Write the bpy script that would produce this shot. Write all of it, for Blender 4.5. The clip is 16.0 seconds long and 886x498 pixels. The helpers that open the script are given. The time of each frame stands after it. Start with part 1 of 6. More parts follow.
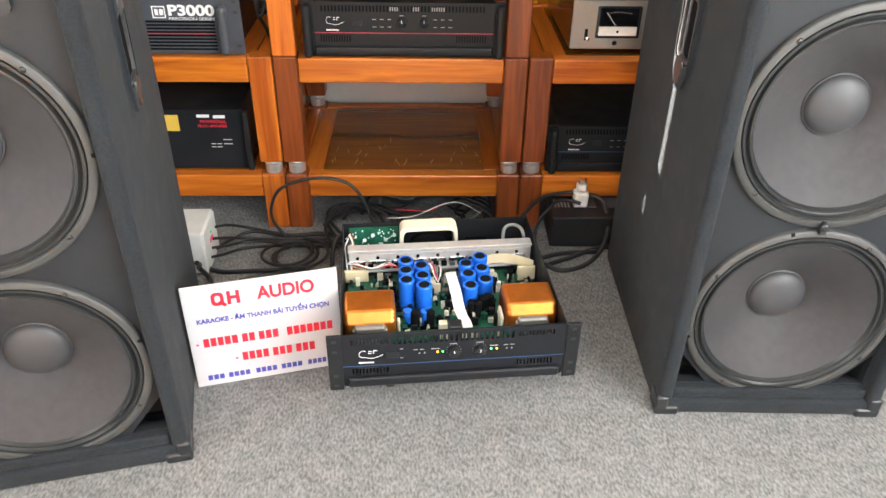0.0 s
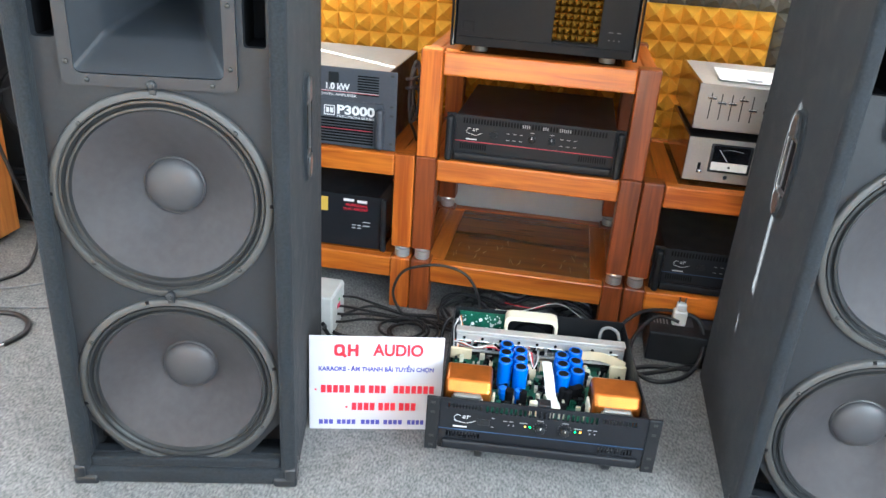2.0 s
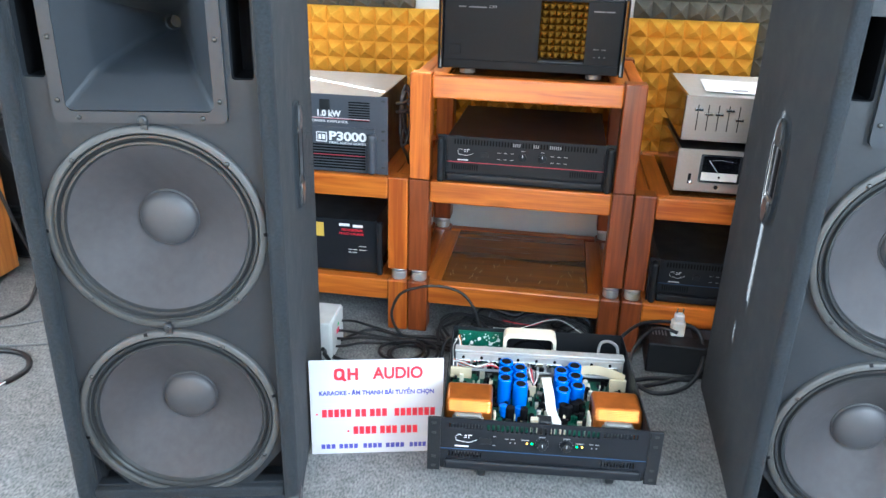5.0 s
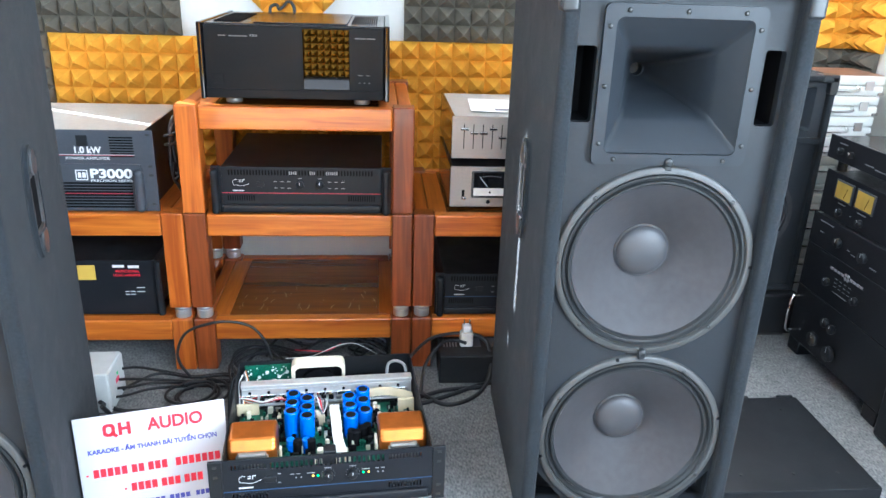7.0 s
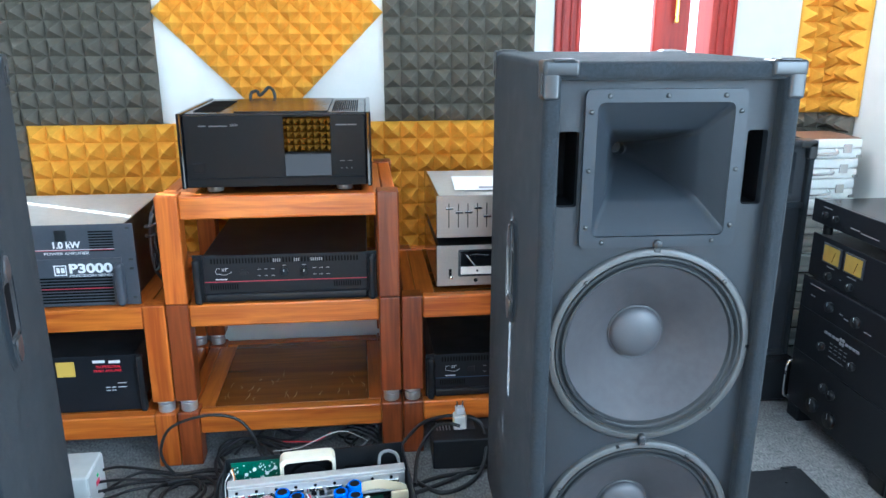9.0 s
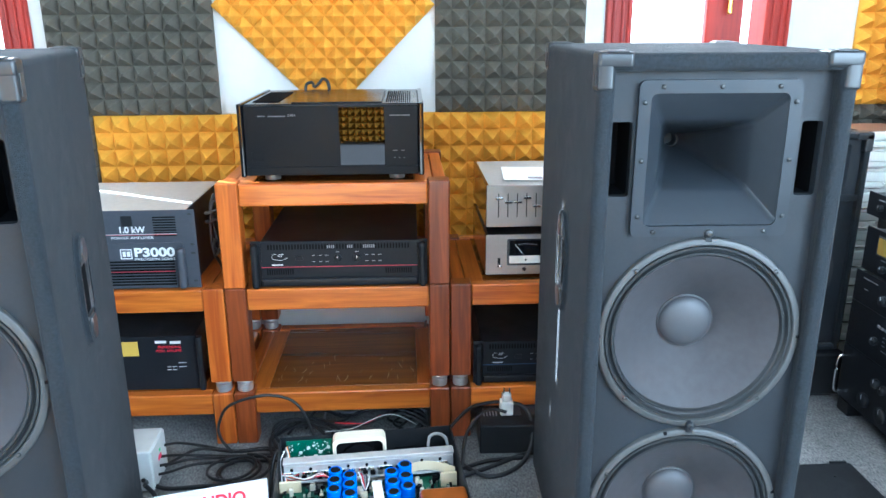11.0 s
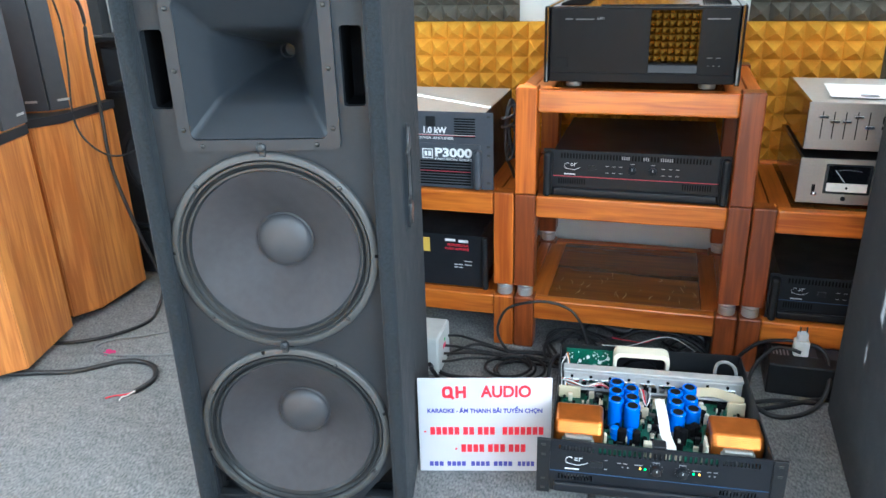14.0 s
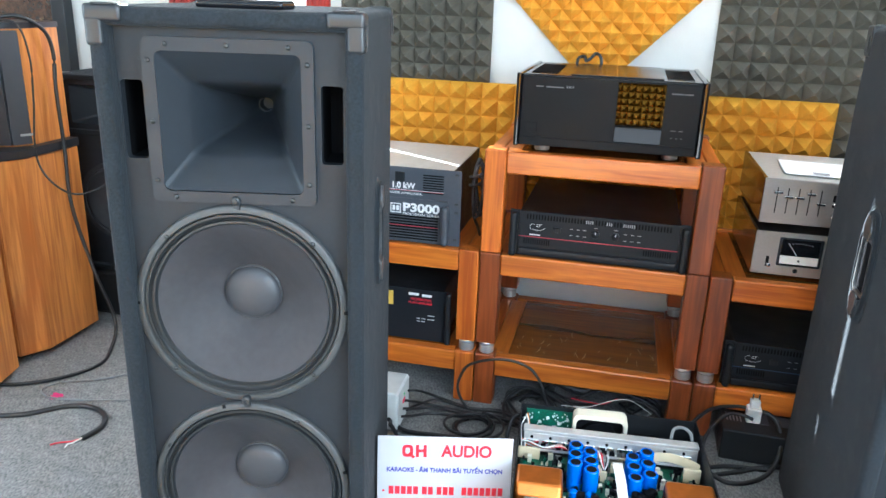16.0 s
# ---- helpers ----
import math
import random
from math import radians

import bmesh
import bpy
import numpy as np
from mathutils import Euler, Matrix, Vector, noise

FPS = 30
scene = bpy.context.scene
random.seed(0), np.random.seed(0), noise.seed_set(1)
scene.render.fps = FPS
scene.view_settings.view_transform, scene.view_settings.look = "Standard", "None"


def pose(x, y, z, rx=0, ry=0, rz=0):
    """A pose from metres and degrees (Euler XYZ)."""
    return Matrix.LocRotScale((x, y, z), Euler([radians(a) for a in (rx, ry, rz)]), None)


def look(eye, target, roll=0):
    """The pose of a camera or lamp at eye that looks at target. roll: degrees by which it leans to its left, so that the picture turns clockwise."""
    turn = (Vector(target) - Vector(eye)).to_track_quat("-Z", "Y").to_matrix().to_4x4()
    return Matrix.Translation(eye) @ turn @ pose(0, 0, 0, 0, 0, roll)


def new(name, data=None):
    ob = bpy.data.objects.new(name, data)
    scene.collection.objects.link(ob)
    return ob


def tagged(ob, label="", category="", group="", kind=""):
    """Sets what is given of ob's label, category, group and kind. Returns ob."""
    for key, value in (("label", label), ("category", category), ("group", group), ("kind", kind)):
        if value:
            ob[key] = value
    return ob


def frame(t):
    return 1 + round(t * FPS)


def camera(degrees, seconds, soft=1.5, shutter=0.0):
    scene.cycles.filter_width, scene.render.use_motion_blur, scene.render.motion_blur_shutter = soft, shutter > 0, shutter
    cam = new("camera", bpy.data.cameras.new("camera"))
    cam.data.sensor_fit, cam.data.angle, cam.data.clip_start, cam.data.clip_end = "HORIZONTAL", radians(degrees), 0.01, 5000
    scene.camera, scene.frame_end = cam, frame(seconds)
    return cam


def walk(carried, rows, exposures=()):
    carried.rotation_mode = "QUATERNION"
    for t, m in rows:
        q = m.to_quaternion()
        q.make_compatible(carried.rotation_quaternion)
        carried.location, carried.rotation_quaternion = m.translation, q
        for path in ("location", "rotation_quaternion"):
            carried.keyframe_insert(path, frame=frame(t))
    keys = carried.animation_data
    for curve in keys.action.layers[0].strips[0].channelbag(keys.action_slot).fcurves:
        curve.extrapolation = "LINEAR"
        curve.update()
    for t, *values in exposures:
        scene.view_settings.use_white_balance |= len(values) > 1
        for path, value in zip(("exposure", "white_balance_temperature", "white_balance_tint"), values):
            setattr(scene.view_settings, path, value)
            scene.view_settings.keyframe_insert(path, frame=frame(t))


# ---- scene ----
cam = camera(61.2, 16.0)
PATH = [
    (0, (0.146, 0.135, 1.087), (0.196, 1.808, -0.007), 0.9),
    (0.5, (0.149, 0.045, 1.115), (0.244, 1.785, 0.133), 2.8),
    (1, (0.172, 0.002, 1.122), (0.279, 1.779, 0.211), 3.3),
    (1.5, (0.188, -0.047, 1.114), (0.183, 1.769, 0.277), 5.5),
    (2, (0.158, -0.069, 1.105), (-0.102, 1.738, 0.287), 4.1),
    (2.5, (0.138, -0.064, 1.124), (-0.204, 1.759, 0.374), 2.5),
    (3, (0.148, -0.042, 1.17), (-0.178, 1.834, 0.558), 2.3),
    (3.2, (0.145, -0.046, 1.181), (-0.167, 1.841, 0.595), 2.4),
    (5.3, (0.19, -0.079, 1.106), (-0.061, 1.746, 0.326), 1.5),
    (5.5, (0.203, -0.077, 1.107), (-0.001, 1.754, 0.329), 1.3),
    (6, (0.235, -0.081, 1.11), (0.18, 1.764, 0.341), 1.8),
    (6.5, (0.27, -0.081, 1.123), (0.346, 1.769, 0.365), 1.9),
    (7, (0.302, -0.066, 1.143), (0.477, 1.792, 0.424), 2.0),
    (7.5, (0.311, -0.028, 1.19), (0.525, 1.853, 0.543), 0.9),
    (8, (0.309, -0.025, 1.186), (0.536, 1.886, 0.638), -0.1),
    (8.5, (0.304, -0.022, 1.187), (0.539, 1.893, 0.66), -0.1),
    (9, (0.305, -0.019, 1.184), (0.516, 1.888, 0.619), -0.0),
    (9.2, (0.303, -0.019, 1.183), (0.505, 1.882, 0.598), 0.0),
    (11.3, (0.28, -0.06, 1.187), (0.372, 1.851, 0.604), -0.2),
    (11.5, (0.281, -0.054, 1.19), (0.374, 1.865, 0.635), -0.1),
    (12, (0.271, -0.049, 1.168), (0.321, 1.865, 0.59), 0.3),
    (12.5, (0.235, -0.056, 1.145), (0.073, 1.821, 0.474), 0.5),
    (13, (0.179, -0.065, 1.137), (-0.221, 1.76, 0.423), -0.4),
    (13.5, (0.155, -0.072, 1.138), (-0.371, 1.714, 0.406), -1.3),
    (14, (0.155, -0.065, 1.133), (-0.376, 1.71, 0.38), -1.7),
    (14.5, (0.164, -0.057, 1.127), (-0.309, 1.727, 0.356), -1.4),
    (15, (0.173, -0.059, 1.13), (-0.259, 1.736, 0.361), -0.1),
    (15.5, (0.144, -0.067, 1.137), (-0.281, 1.747, 0.411), 1.6),
    (16, (0.127, -0.075, 1.163), (-0.298, 1.772, 0.524), 2.0),
]
EXPOSURES = [(0.0, 4.14, 6950, 11), (1.5, 4.18, 6250, 8), (3.0, 4.02, 5300, 0), (5.5, 4.20, 5400, 4), (7.0, 4.22, 5400, 5),
             (9.0, 3.95, 4950, 0), (11.5, 4.08, 4950, 0), (13.0, 3.94, 5400, 1), (14.5, 3.93, 5350, 1), (16.0, 3.97, 5400, 2)]
walk(cam, [(t, look(eye, target, roll)) for t, eye, target, roll in PATH], EXPOSURES)

# ---------------------------------------------------------------- light
world = bpy.data.worlds.new("world")
scene.world = world
world.use_nodes = True
wn = world.node_tree.nodes
sky = wn.new("ShaderNodeTexSky")
sky.sky_type, sky.sun_disc, sky.sun_elevation, sky.sun_rotation = "NISHITA", False, radians(22), radians(-58)
world.node_tree.links.new(sky.outputs[0], wn["Background"].inputs[0])
wn["Background"].inputs[1].default_value = 0.03


def area(name, eye, target, sx, sy, watts, color=(1, 1, 1)):
    data = bpy.data.lights.new(name, "AREA")
    data.shape, data.size, data.size_y, data.energy, data.color = "RECTANGLE", sx, sy, watts, color
    ob = new(name, data)
    ob.matrix_world = look(eye, target)
    return ob


KEY, SIDE, BACKWIN = 3.3, 2.8, 0.8
# three soft fill lamps added out of view; no windows are known there
area("added_fill_rear", (0.55, -1.66, 1.95), (0.75, 1.2, 0.5), 2.0, 0.9, KEY, (0.90, 0.96, 1.0))
area("added_fill_left", (-2.66, -0.4, 1.45), (0.0, 0.4, 0.6), 1.5, 1.5, SIDE * 1.5, (0.93, 0.98, 1.0))
area("added_fill_right", (2.0, -0.4, 1.45), (0.4, 0.8, 0.7), 1.5, 1.5, SIDE * 3.0, (0.93, 0.98, 1.0))
area("daylight_window_east", (1.22, 2.58, 1.6), (1.45, 1.1, 0.0), 0.4, 1.0, BACKWIN * 3.2, (1.0, 0.97, 0.92))
area("daylight_window_west", (-1.10, 2.58, 1.6), (-0.8, 0.6, 0.4), 0.2, 1.0, BACKWIN * 2.5, (1.0, 0.97, 0.92))

# low sun; slits cut in the sky backdrop let it through the west window
sun = new("sun", bpy.data.lights.new("sun", "SUN"))
sun.data.energy, sun.data.angle, sun.data.color = 5.0, radians(0.5), (1.0, 0.95, 0.87)
sun.matrix_world = look((0, 0, 0), (1.0, -0.58, -0.475))

# ---------------------------------------------------------------- materials


def mat(name, color, rough=0.5, metal=0.0, var=0.15, scale=30.0, bump=0.0, bscale=None, spec=0.5, coat=0.0, stain=0.0, sheen=0.0, rand=0.0):
    m = bpy.data.materials.new(name)
    m.use_nodes = True
    nt = m.node_tree
    n, l = nt.nodes, nt.links
    b = n["Principled BSDF"]
    b.inputs["Roughness"].default_value = rough
    b.inputs["Metallic"].default_value = metal
    b.inputs["Specular IOR Level"].default_value = spec
    b.inputs["Coat Weight"].default_value = coat
    b.inputs["Coat Roughness"].default_value = 0.08
    b.inputs["Sheen Weight"].default_value = sheen
    b.inputs["Sheen Roughness"].default_value = 0.4
    tc = n.new("ShaderNodeTexCoord")
    no = n.new("ShaderNodeTexNoise")
    no.inputs["Scale"].default_value = scale
    no.inputs["Detail"].default_value = 5
    l.new(tc.outputs["Object"], no.inputs["Vector"])
    big = n.new("ShaderNodeTexNoise")
    big.inputs["Scale"].default_value = max(1.2, scale * 0.09)
    big.inputs["Detail"].default_value = 3
    l.new(tc.outputs["Object"], big.inputs["Vector"])
    add = n.new("ShaderNodeMath")
    add.operation = "ADD"
    l.new(no.outputs["Fac"], add.inputs[0])
    l.new(big.outputs["Fac"], add.inputs[1])
    mr = n.new("ShaderNodeMapRange")
    mr.inputs["From Min"].default_value, mr.inputs["From Max"].default_value = 0.7, 1.3
    mr.inputs["To Min"].default_value, mr.inputs["To Max"].default_value = 1 - var, 1 + var
    l.new(add.outputs[0], mr.inputs["Value"])
    val = mr.outputs["Result"]
    if rand:
        oi = n.new("ShaderNodeObjectInfo")
        mo = n.new("ShaderNodeMapRange")
        mo.inputs["To Min"].default_value, mo.inputs["To Max"].default_value = 1 - rand, 1 + rand
        l.new(oi.outputs["Random"], mo.inputs["Value"])
        mm = n.new("ShaderNodeMath")
        mm.operation = "MULTIPLY"
        l.new(val, mm.inputs[0])
        l.new(mo.outputs["Result"], mm.inputs[1])
        val = mm.outputs[0]
    mix = n.new("ShaderNodeVectorMath")
    mix.operation = "SCALE"
    mix.inputs[0].default_value = color
    l.new(val, mix.inputs["Scale"])
    l.new(mix.outputs["Vector"], b.inputs["Base Color"])
    rr = n.new("ShaderNodeMapRange")
    rr.inputs["From Min"].default_value, rr.inputs["From Max"].default_value = 0.3, 0.7
    rr.inputs["To Min"].default_value, rr.inputs["To Max"].default_value = max(0.02, rough * 0.8), min(1, rough * 1.2)
    l.new(big.outputs["Fac"], rr.inputs["Value"])
    l.new(rr.outputs["Result"], b.inputs["Roughness"])
    if bump:
        bn = n.new("ShaderNodeTexNoise")
        bn.inputs["Scale"].default_value = bscale or scale * 4
        bn.inputs["Detail"].default_value = 4
        l.new(tc.outputs["Object"], bn.inputs["Vector"])
        bp = n.new("ShaderNodeBump")
        bp.inputs["Strength"].default_value = bump
        bp.inputs["Distance"].default_value = 0.002
        l.new(bn.outputs["Fac"], bp.inputs["Height"])
        l.new(bp.outputs["Normal"], b.inputs["Normal"])
    return m


def wood(name, dark, light, axis, rough=0.36, coat=0.18, fine=55.0, rand=0.16, knots=0.0):
    m = bpy.data.materials.new(name)
    m.use_nodes = True
    nt = m.node_tree
    n, l = nt.nodes, nt.links
    b = n["Principled BSDF"]
    tc, mp, oi = n.new("ShaderNodeTexCoord"), n.new("ShaderNodeMapping"), n.new("ShaderNodeObjectInfo")
    sc = [1.0, 1.0, 1.0]
    sc["xyz".index(axis)] = 0.06
    mp.inputs["Scale"].default_value = sc
    l.new(tc.outputs["Object"], mp.inputs["Vector"])
    off = n.new("ShaderNodeVectorMath")
    off.operation = "SCALE"
    off.inputs[0].default_value = (7.0, 13.0, 5.0)
    l.new(oi.outputs["Random"], off.inputs["Scale"])
    l.new(off.outputs["Vector"], mp.inputs["Location"])
    n1, n2 = n.new("ShaderNodeTexNoise"), n.new("ShaderNodeTexNoise")
    n1.inputs["Scale"].default_value, n1.inputs["Detail"].default_value, n1.inputs["Distortion"].default_value = fine, 6, 1.2
    n2.inputs["Scale"].default_value, n2.inputs["Detail"].default_value, n2.inputs["Distortion"].default_value = fine * 0.22, 3, 2.0
    l.new(mp.outputs["Vector"], n1.inputs["Vector"])
    l.new(mp.outputs["Vector"], n2.inputs["Vector"])
    av = n.new("ShaderNodeMath")
    av.operation = "ADD"
    l.new(n1.outputs["Fac"], av.inputs[0])
    l.new(n2.outputs["Fac"], av.inputs[1])
    mr = n.new("ShaderNodeMapRange")
    mr.inputs["From Min"].default_value, mr.inputs["From Max"].default_value = 0.80, 1.20
    l.new(av.outputs[0], mr.inputs["Value"])
    ramp = n.new("ShaderNodeMix")
    ramp.data_type = "RGBA"
    ramp.inputs["A"].default_value, ramp.inputs["B"].default_value = (*dark, 1), (*light, 1)
    l.new(mr.outputs["Result"], ramp.inputs["Factor"])
    col = ramp.outputs["Result"]
    if knots:
        vo = n.new("ShaderNodeTexVoronoi")
        vo.inputs["Scale"].default_value = 9.0
        mk = n.new("ShaderNodeMapping")
        ks = [1.0, 1.0, 1.0]
        ks["xyz".index(axis)] = 0.45
        mk.inputs["Scale"].default_value = ks
        l.new(tc.outputs["Object"], mk.inputs["Vector"])
        l.new(off.outputs["Vector"], mk.inputs["Location"])
        l.new(mk.outputs["Vector"], vo.inputs["Vector"])
        kr = n.new("ShaderNodeMapRange")
        kr.inputs["From Min"].default_value, kr.inputs["From Max"].default_value = 0.03, 0.20
        kr.inputs["To Min"].default_value, kr.inputs["To Max"].default_value = 1 - knots, 1.0
        l.new(vo.outputs["Distance"], kr.inputs["Value"])
        ksc = n.new("ShaderNodeVectorMath")
        ksc.operation = "SCALE"
        l.new(col, ksc.inputs[0])
        l.new(kr.outputs["Result"], ksc.inputs["Scale"])
        col = ksc.outputs["Vector"]
    mo = n.new("ShaderNodeMapRange")
    mo.inputs["To Min"].default_value, mo.inputs["To Max"].default_value = 1 - rand, 1 + rand
    l.new(oi.outputs["Random"], mo.inputs["Value"])
    fs = n.new("ShaderNodeVectorMath")
    fs.operation = "SCALE"
    l.new(col, fs.inputs[0])
    l.new(mo.outputs["Result"], fs.inputs["Scale"])
    l.new(fs.outputs["Vector"], b.inputs["Base Color"])
    b.inputs["Roughness"].default_value = rough
    b.inputs["Coat Weight"].default_value = coat
    b.inputs["Coat Roughness"].default_value = 0.05
    bp = n.new("ShaderNodeBump")
    bp.inputs["Strength"].default_value, bp.inputs["Distance"].default_value = 0.12, 0.001
    l.new(n1.outputs["Fac"], bp.inputs["Height"])
    l.new(bp.outputs["Normal"], b.inputs["Normal"])
    return m


def carpet_mat():
    m = mat("grey_carpet", (0.30, 0.295, 0.285), 0.95, 0, 0.1, 260, 0.9, 420, spec=0.1)
    nt = m.node_tree
    n, l = nt.nodes, nt.links
    b = n["Principled BSDF"]
    tc = n.new("ShaderNodeTexCoord")
    mp = n.new("ShaderNodeMapping")
    mp.inputs["Rotation"].default_value = (0, 0, 0.5)
    mp.inputs["Scale"].default_value = (1.0, 0.5, 1.0)
    l.new(tc.outputs["Object"], mp.inputs["Vector"])
    a, c = n.new("ShaderNodeTexNoise"), n.new("ShaderNodeTexNoise")
    a.inputs["Scale"].default_value, a.inputs["Detail"].default_value = 200, 4
    c.inputs["Scale"].default_value, c.inputs["Detail"].default_value = 30, 4
    l.new(mp.outputs["Vector"], a.inputs["Vector"])
    l.new(tc.outputs["Object"], c.inputs["Vector"])
    ad = n.new("ShaderNodeMath")
    ad.operation = "MULTIPLY_ADD"
    ad.inputs[1].default_value = 0.35
    l.new(c.outputs["Fac"], ad.inputs[0])
    l.new(a.outputs["Fac"], ad.inputs[2])
    rp = n.new("ShaderNodeValToRGB")
    rp.color_ramp.elements[0].position, rp.color_ramp.elements[0].color = 0.50, (0.125, 0.125, 0.124, 1)
    rp.color_ramp.elements[1].position, rp.color_ramp.elements[1].color = 0.86, (0.285, 0.280, 0.272, 1)
    l.new(ad.outputs[0], rp.inputs["Fac"])
    l.new(rp.outputs["Color"], b.inputs["Base Color"])
    return m


def glow(name, color, power):
    m = bpy.data.materials.new(name)
    m.use_nodes = True
    b = m.node_tree.nodes["Principled BSDF"]
    b.inputs["Base Color"].default_value = (*color, 1)
    b.inputs["Emission Color"].default_value = (*color, 1)
    b.inputs["Emission Strength"].default_value = power
    return m


CARPET = carpet_mat()
PLASTER = mat("white_plaster", (0.60, 0.585, 0.55), 0.8, 0, 0.05, 12, 0.15, 90)
CEIL = mat("ceiling_white", (0.8, 0.8, 0.79), 0.9, 0, 0.03, 9)
FUZZ = mat("black_fuzzy_covering", (0.016, 0.019, 0.023), 0.9, 0, 0.4, 220, 1.0, 500, spec=0.25, sheen=0.05)
BAFFLE = mat("black_baffle_paint", (0.0165, 0.0190, 0.0230), 0.5, 0, 0.12, 120, 0.35, 700, spec=0.3)
HORN = mat("horn_plastic", (0.021, 0.0245, 0.030), 0.42, 0, 0.08, 60, 0.1, 500, spec=0.3)
# near-black for black parts, also painted as the shade inside slots and holes
DARK = mat("black_and_hole_shade", (0.006, 0.006, 0.007), 0.9, spec=0.08)
CONE = mat("paper_cone", (0.038, 0.036, 0.039), 0.60, 0, 0.16, 60, 0.15, 500, spec=0.3, sheen=0.04)
CAP = mat("dust_cap", (0.042, 0.042, 0.046), 0.46, 0, 0.08, 80, 0.15, 300)
RUBBER = mat("surround_rubber", (0.016, 0.017, 0.018), 0.36, 0, 0.1, 90)
GASKET = mat("gasket_ring", (0.050, 0.050, 0.049), 0.5, 0, 0.15, 90, 0.2, 400)
SCREW = mat("screw_steel", (0.07, 0.07, 0.07), 0.5, 1.0, 0.15, 300)
CORNER = mat("corner_plastic", (0.019, 0.0205, 0.023), 0.34, 0, 0.1, 90)
BLACKMETAL = mat("black_powder_coat", (0.013, 0.014, 0.016), 0.42, 0, 0.15, 150, 0.25, 900, spec=0.25)
BLACKGLOSS = mat("black_satin_lid", (0.009, 0.009, 0.011), 0.2, 0, 0.15, 60, spec=0.4)
PANELBLACK = mat("black_front_panel", (0.012, 0.013, 0.016), 0.38, 0, 0.1, 120, 0.1, 800, spec=0.22)
AMPBLACK = mat("deep_black_front", (0.006, 0.0065, 0.008), 0.42, 0, 0.1, 120, 0.05, 800, spec=0.14)
PANELGREY = mat("blue_grey_front_panel", (0.052, 0.057, 0.070), 0.45, 0, 0.1, 120, 0.15, 900)
SILVERPAINT = mat("silver_grey_lid", (0.46, 0.45, 0.42), 0.38, 0.1, 0.1, 70)
BRUSHED = mat("brushed_aluminium", (0.36, 0.34, 0.325), 0.46, 0.9, 0.06, 200, 0.15, 900)
FOOTSTEEL = mat("satin_steel_foot", (0.72, 0.71, 0.69), 0.3, 0.8, 0.06, 150)
LEDDIM = glow("dim_green_led", (0.02, 0.35, 0.10), 0.06)
REDDIM = glow("dim_red_display", (0.55, 0.03, 0.08), 0.028)
CHROME = mat("chrome", (0.75, 0.75, 0.75), 0.12, 1.0, 0.05, 100)
MIRROR = mat("dark_mirror_glass", (0.015, 0.016, 0.019), 0.02, 1.0, 0.02, 3)
LIDGLOSS = mat("black_lacquered_lid", (0.010, 0.010, 0.011), 0.40, 0, 0.2, 40, 0.05, 300, spec=0.5)
WORNGRIP = mat("worn_grip_metal", (0.16, 0.16, 0.165), 0.38, 0.8, 0.3, 120, 0.2, 300)
GLASSBLK = mat("black_glass", (0.006, 0.006, 0.008), 0.05, 0, 0.05, 20)
YFOAM = mat("yellow_foam", (0.70, 0.345, 0.035), 0.9, 0, 0.10, 60, 0.7, 500, spec=0.2, rand=0.03)
DFOAM = mat("charcoal_foam", (0.112, 0.099, 0.079), 0.9, 0, 0.14, 60, 0.7, 500, spec=0.2)
RAILX = wood("orange_pine_x", (0.35, 0.070, 0.006), (0.64, 0.185, 0.018), "x", knots=0.35)
RAILY = wood("orange_pine_y", (0.35, 0.070, 0.007), (0.58, 0.16, 0.018), "y", knots=0.3)
POSTO = wood("orange_pine_post", (0.33, 0.066, 0.007), (0.56, 0.15, 0.017), "z", knots=0.55)
POSTR = wood("red_brown_post", (0.15, 0.029, 0.006), (0.30, 0.068, 0.013), "z", rand=0.22)
SHELF = wood("brown_shelf_panel", (0.13, 0.040, 0.007), (0.25, 0.080, 0.013), "x", 0.26, 0.25, 40, 0.05)
TEAK = wood("teak_veneer", (0.42, 0.135, 0.027), (0.69, 0.275, 0.062), "z", 0.4, 0.15, 60, 0.06)
WALNUT = wood("walnut_side", (0.035, 0.016, 0.010), (0.11, 0.05, 0.028), "y", 0.25, 0.6, 60, 0.05)
REDWOOD = wood("red_window_wood", (0.20, 0.009, 0.004), (0.36, 0.018, 0.006), "z", 0.6, 0.03, 40, 0.1)
SIGNWHITE = mat("white_board", (0.54, 0.54, 0.57), 0.35, 0, 0.03, 12)
RED = mat("red_ink", (0.75, 0.02, 0.045), 0.5)
BLUE = mat("blue_ink", (0.07, 0.07, 0.36), 0.5)
WHITEINK = mat("white_ink", (0.75, 0.75, 0.75), 0.5)
DIMINK = mat("faint_ink", (0.11, 0.11, 0.115), 0.5)
GREYINK = mat("grey_ink", (0.26, 0.26, 0.27), 0.5)
REDLINE = mat("red_stripe", (0.42, 0.03, 0.05), 0.5)
BLUELINE = mat("blue_stripe", (0.02, 0.06, 0.14), 0.5)
PCB = mat("green_circuit_board", (0.010, 0.105, 0.062), 0.35, 0, 0.7, 260, 0.3, 300)
COPPER = mat("copper_foil", (0.64, 0.195, 0.030), 0.30, 0.8, 0.25, 24, 0.25, 60, coat=0.2)
BLUECAP = mat("blue_capacitor_sleeve", (0.008, 0.13, 0.62), 0.28, 0, 0.06, 60)
BEIGE = mat("beige_plastic", (0.62, 0.52, 0.34), 0.5, 0, 0.06, 40)
CREAM = mat("cream_plastic", (0.72, 0.66, 0.52), 0.5, 0, 0.06, 40)
ALU = mat("aluminium_profile", (0.50, 0.495, 0.48), 0.38, 0.45, 0.1, 90)
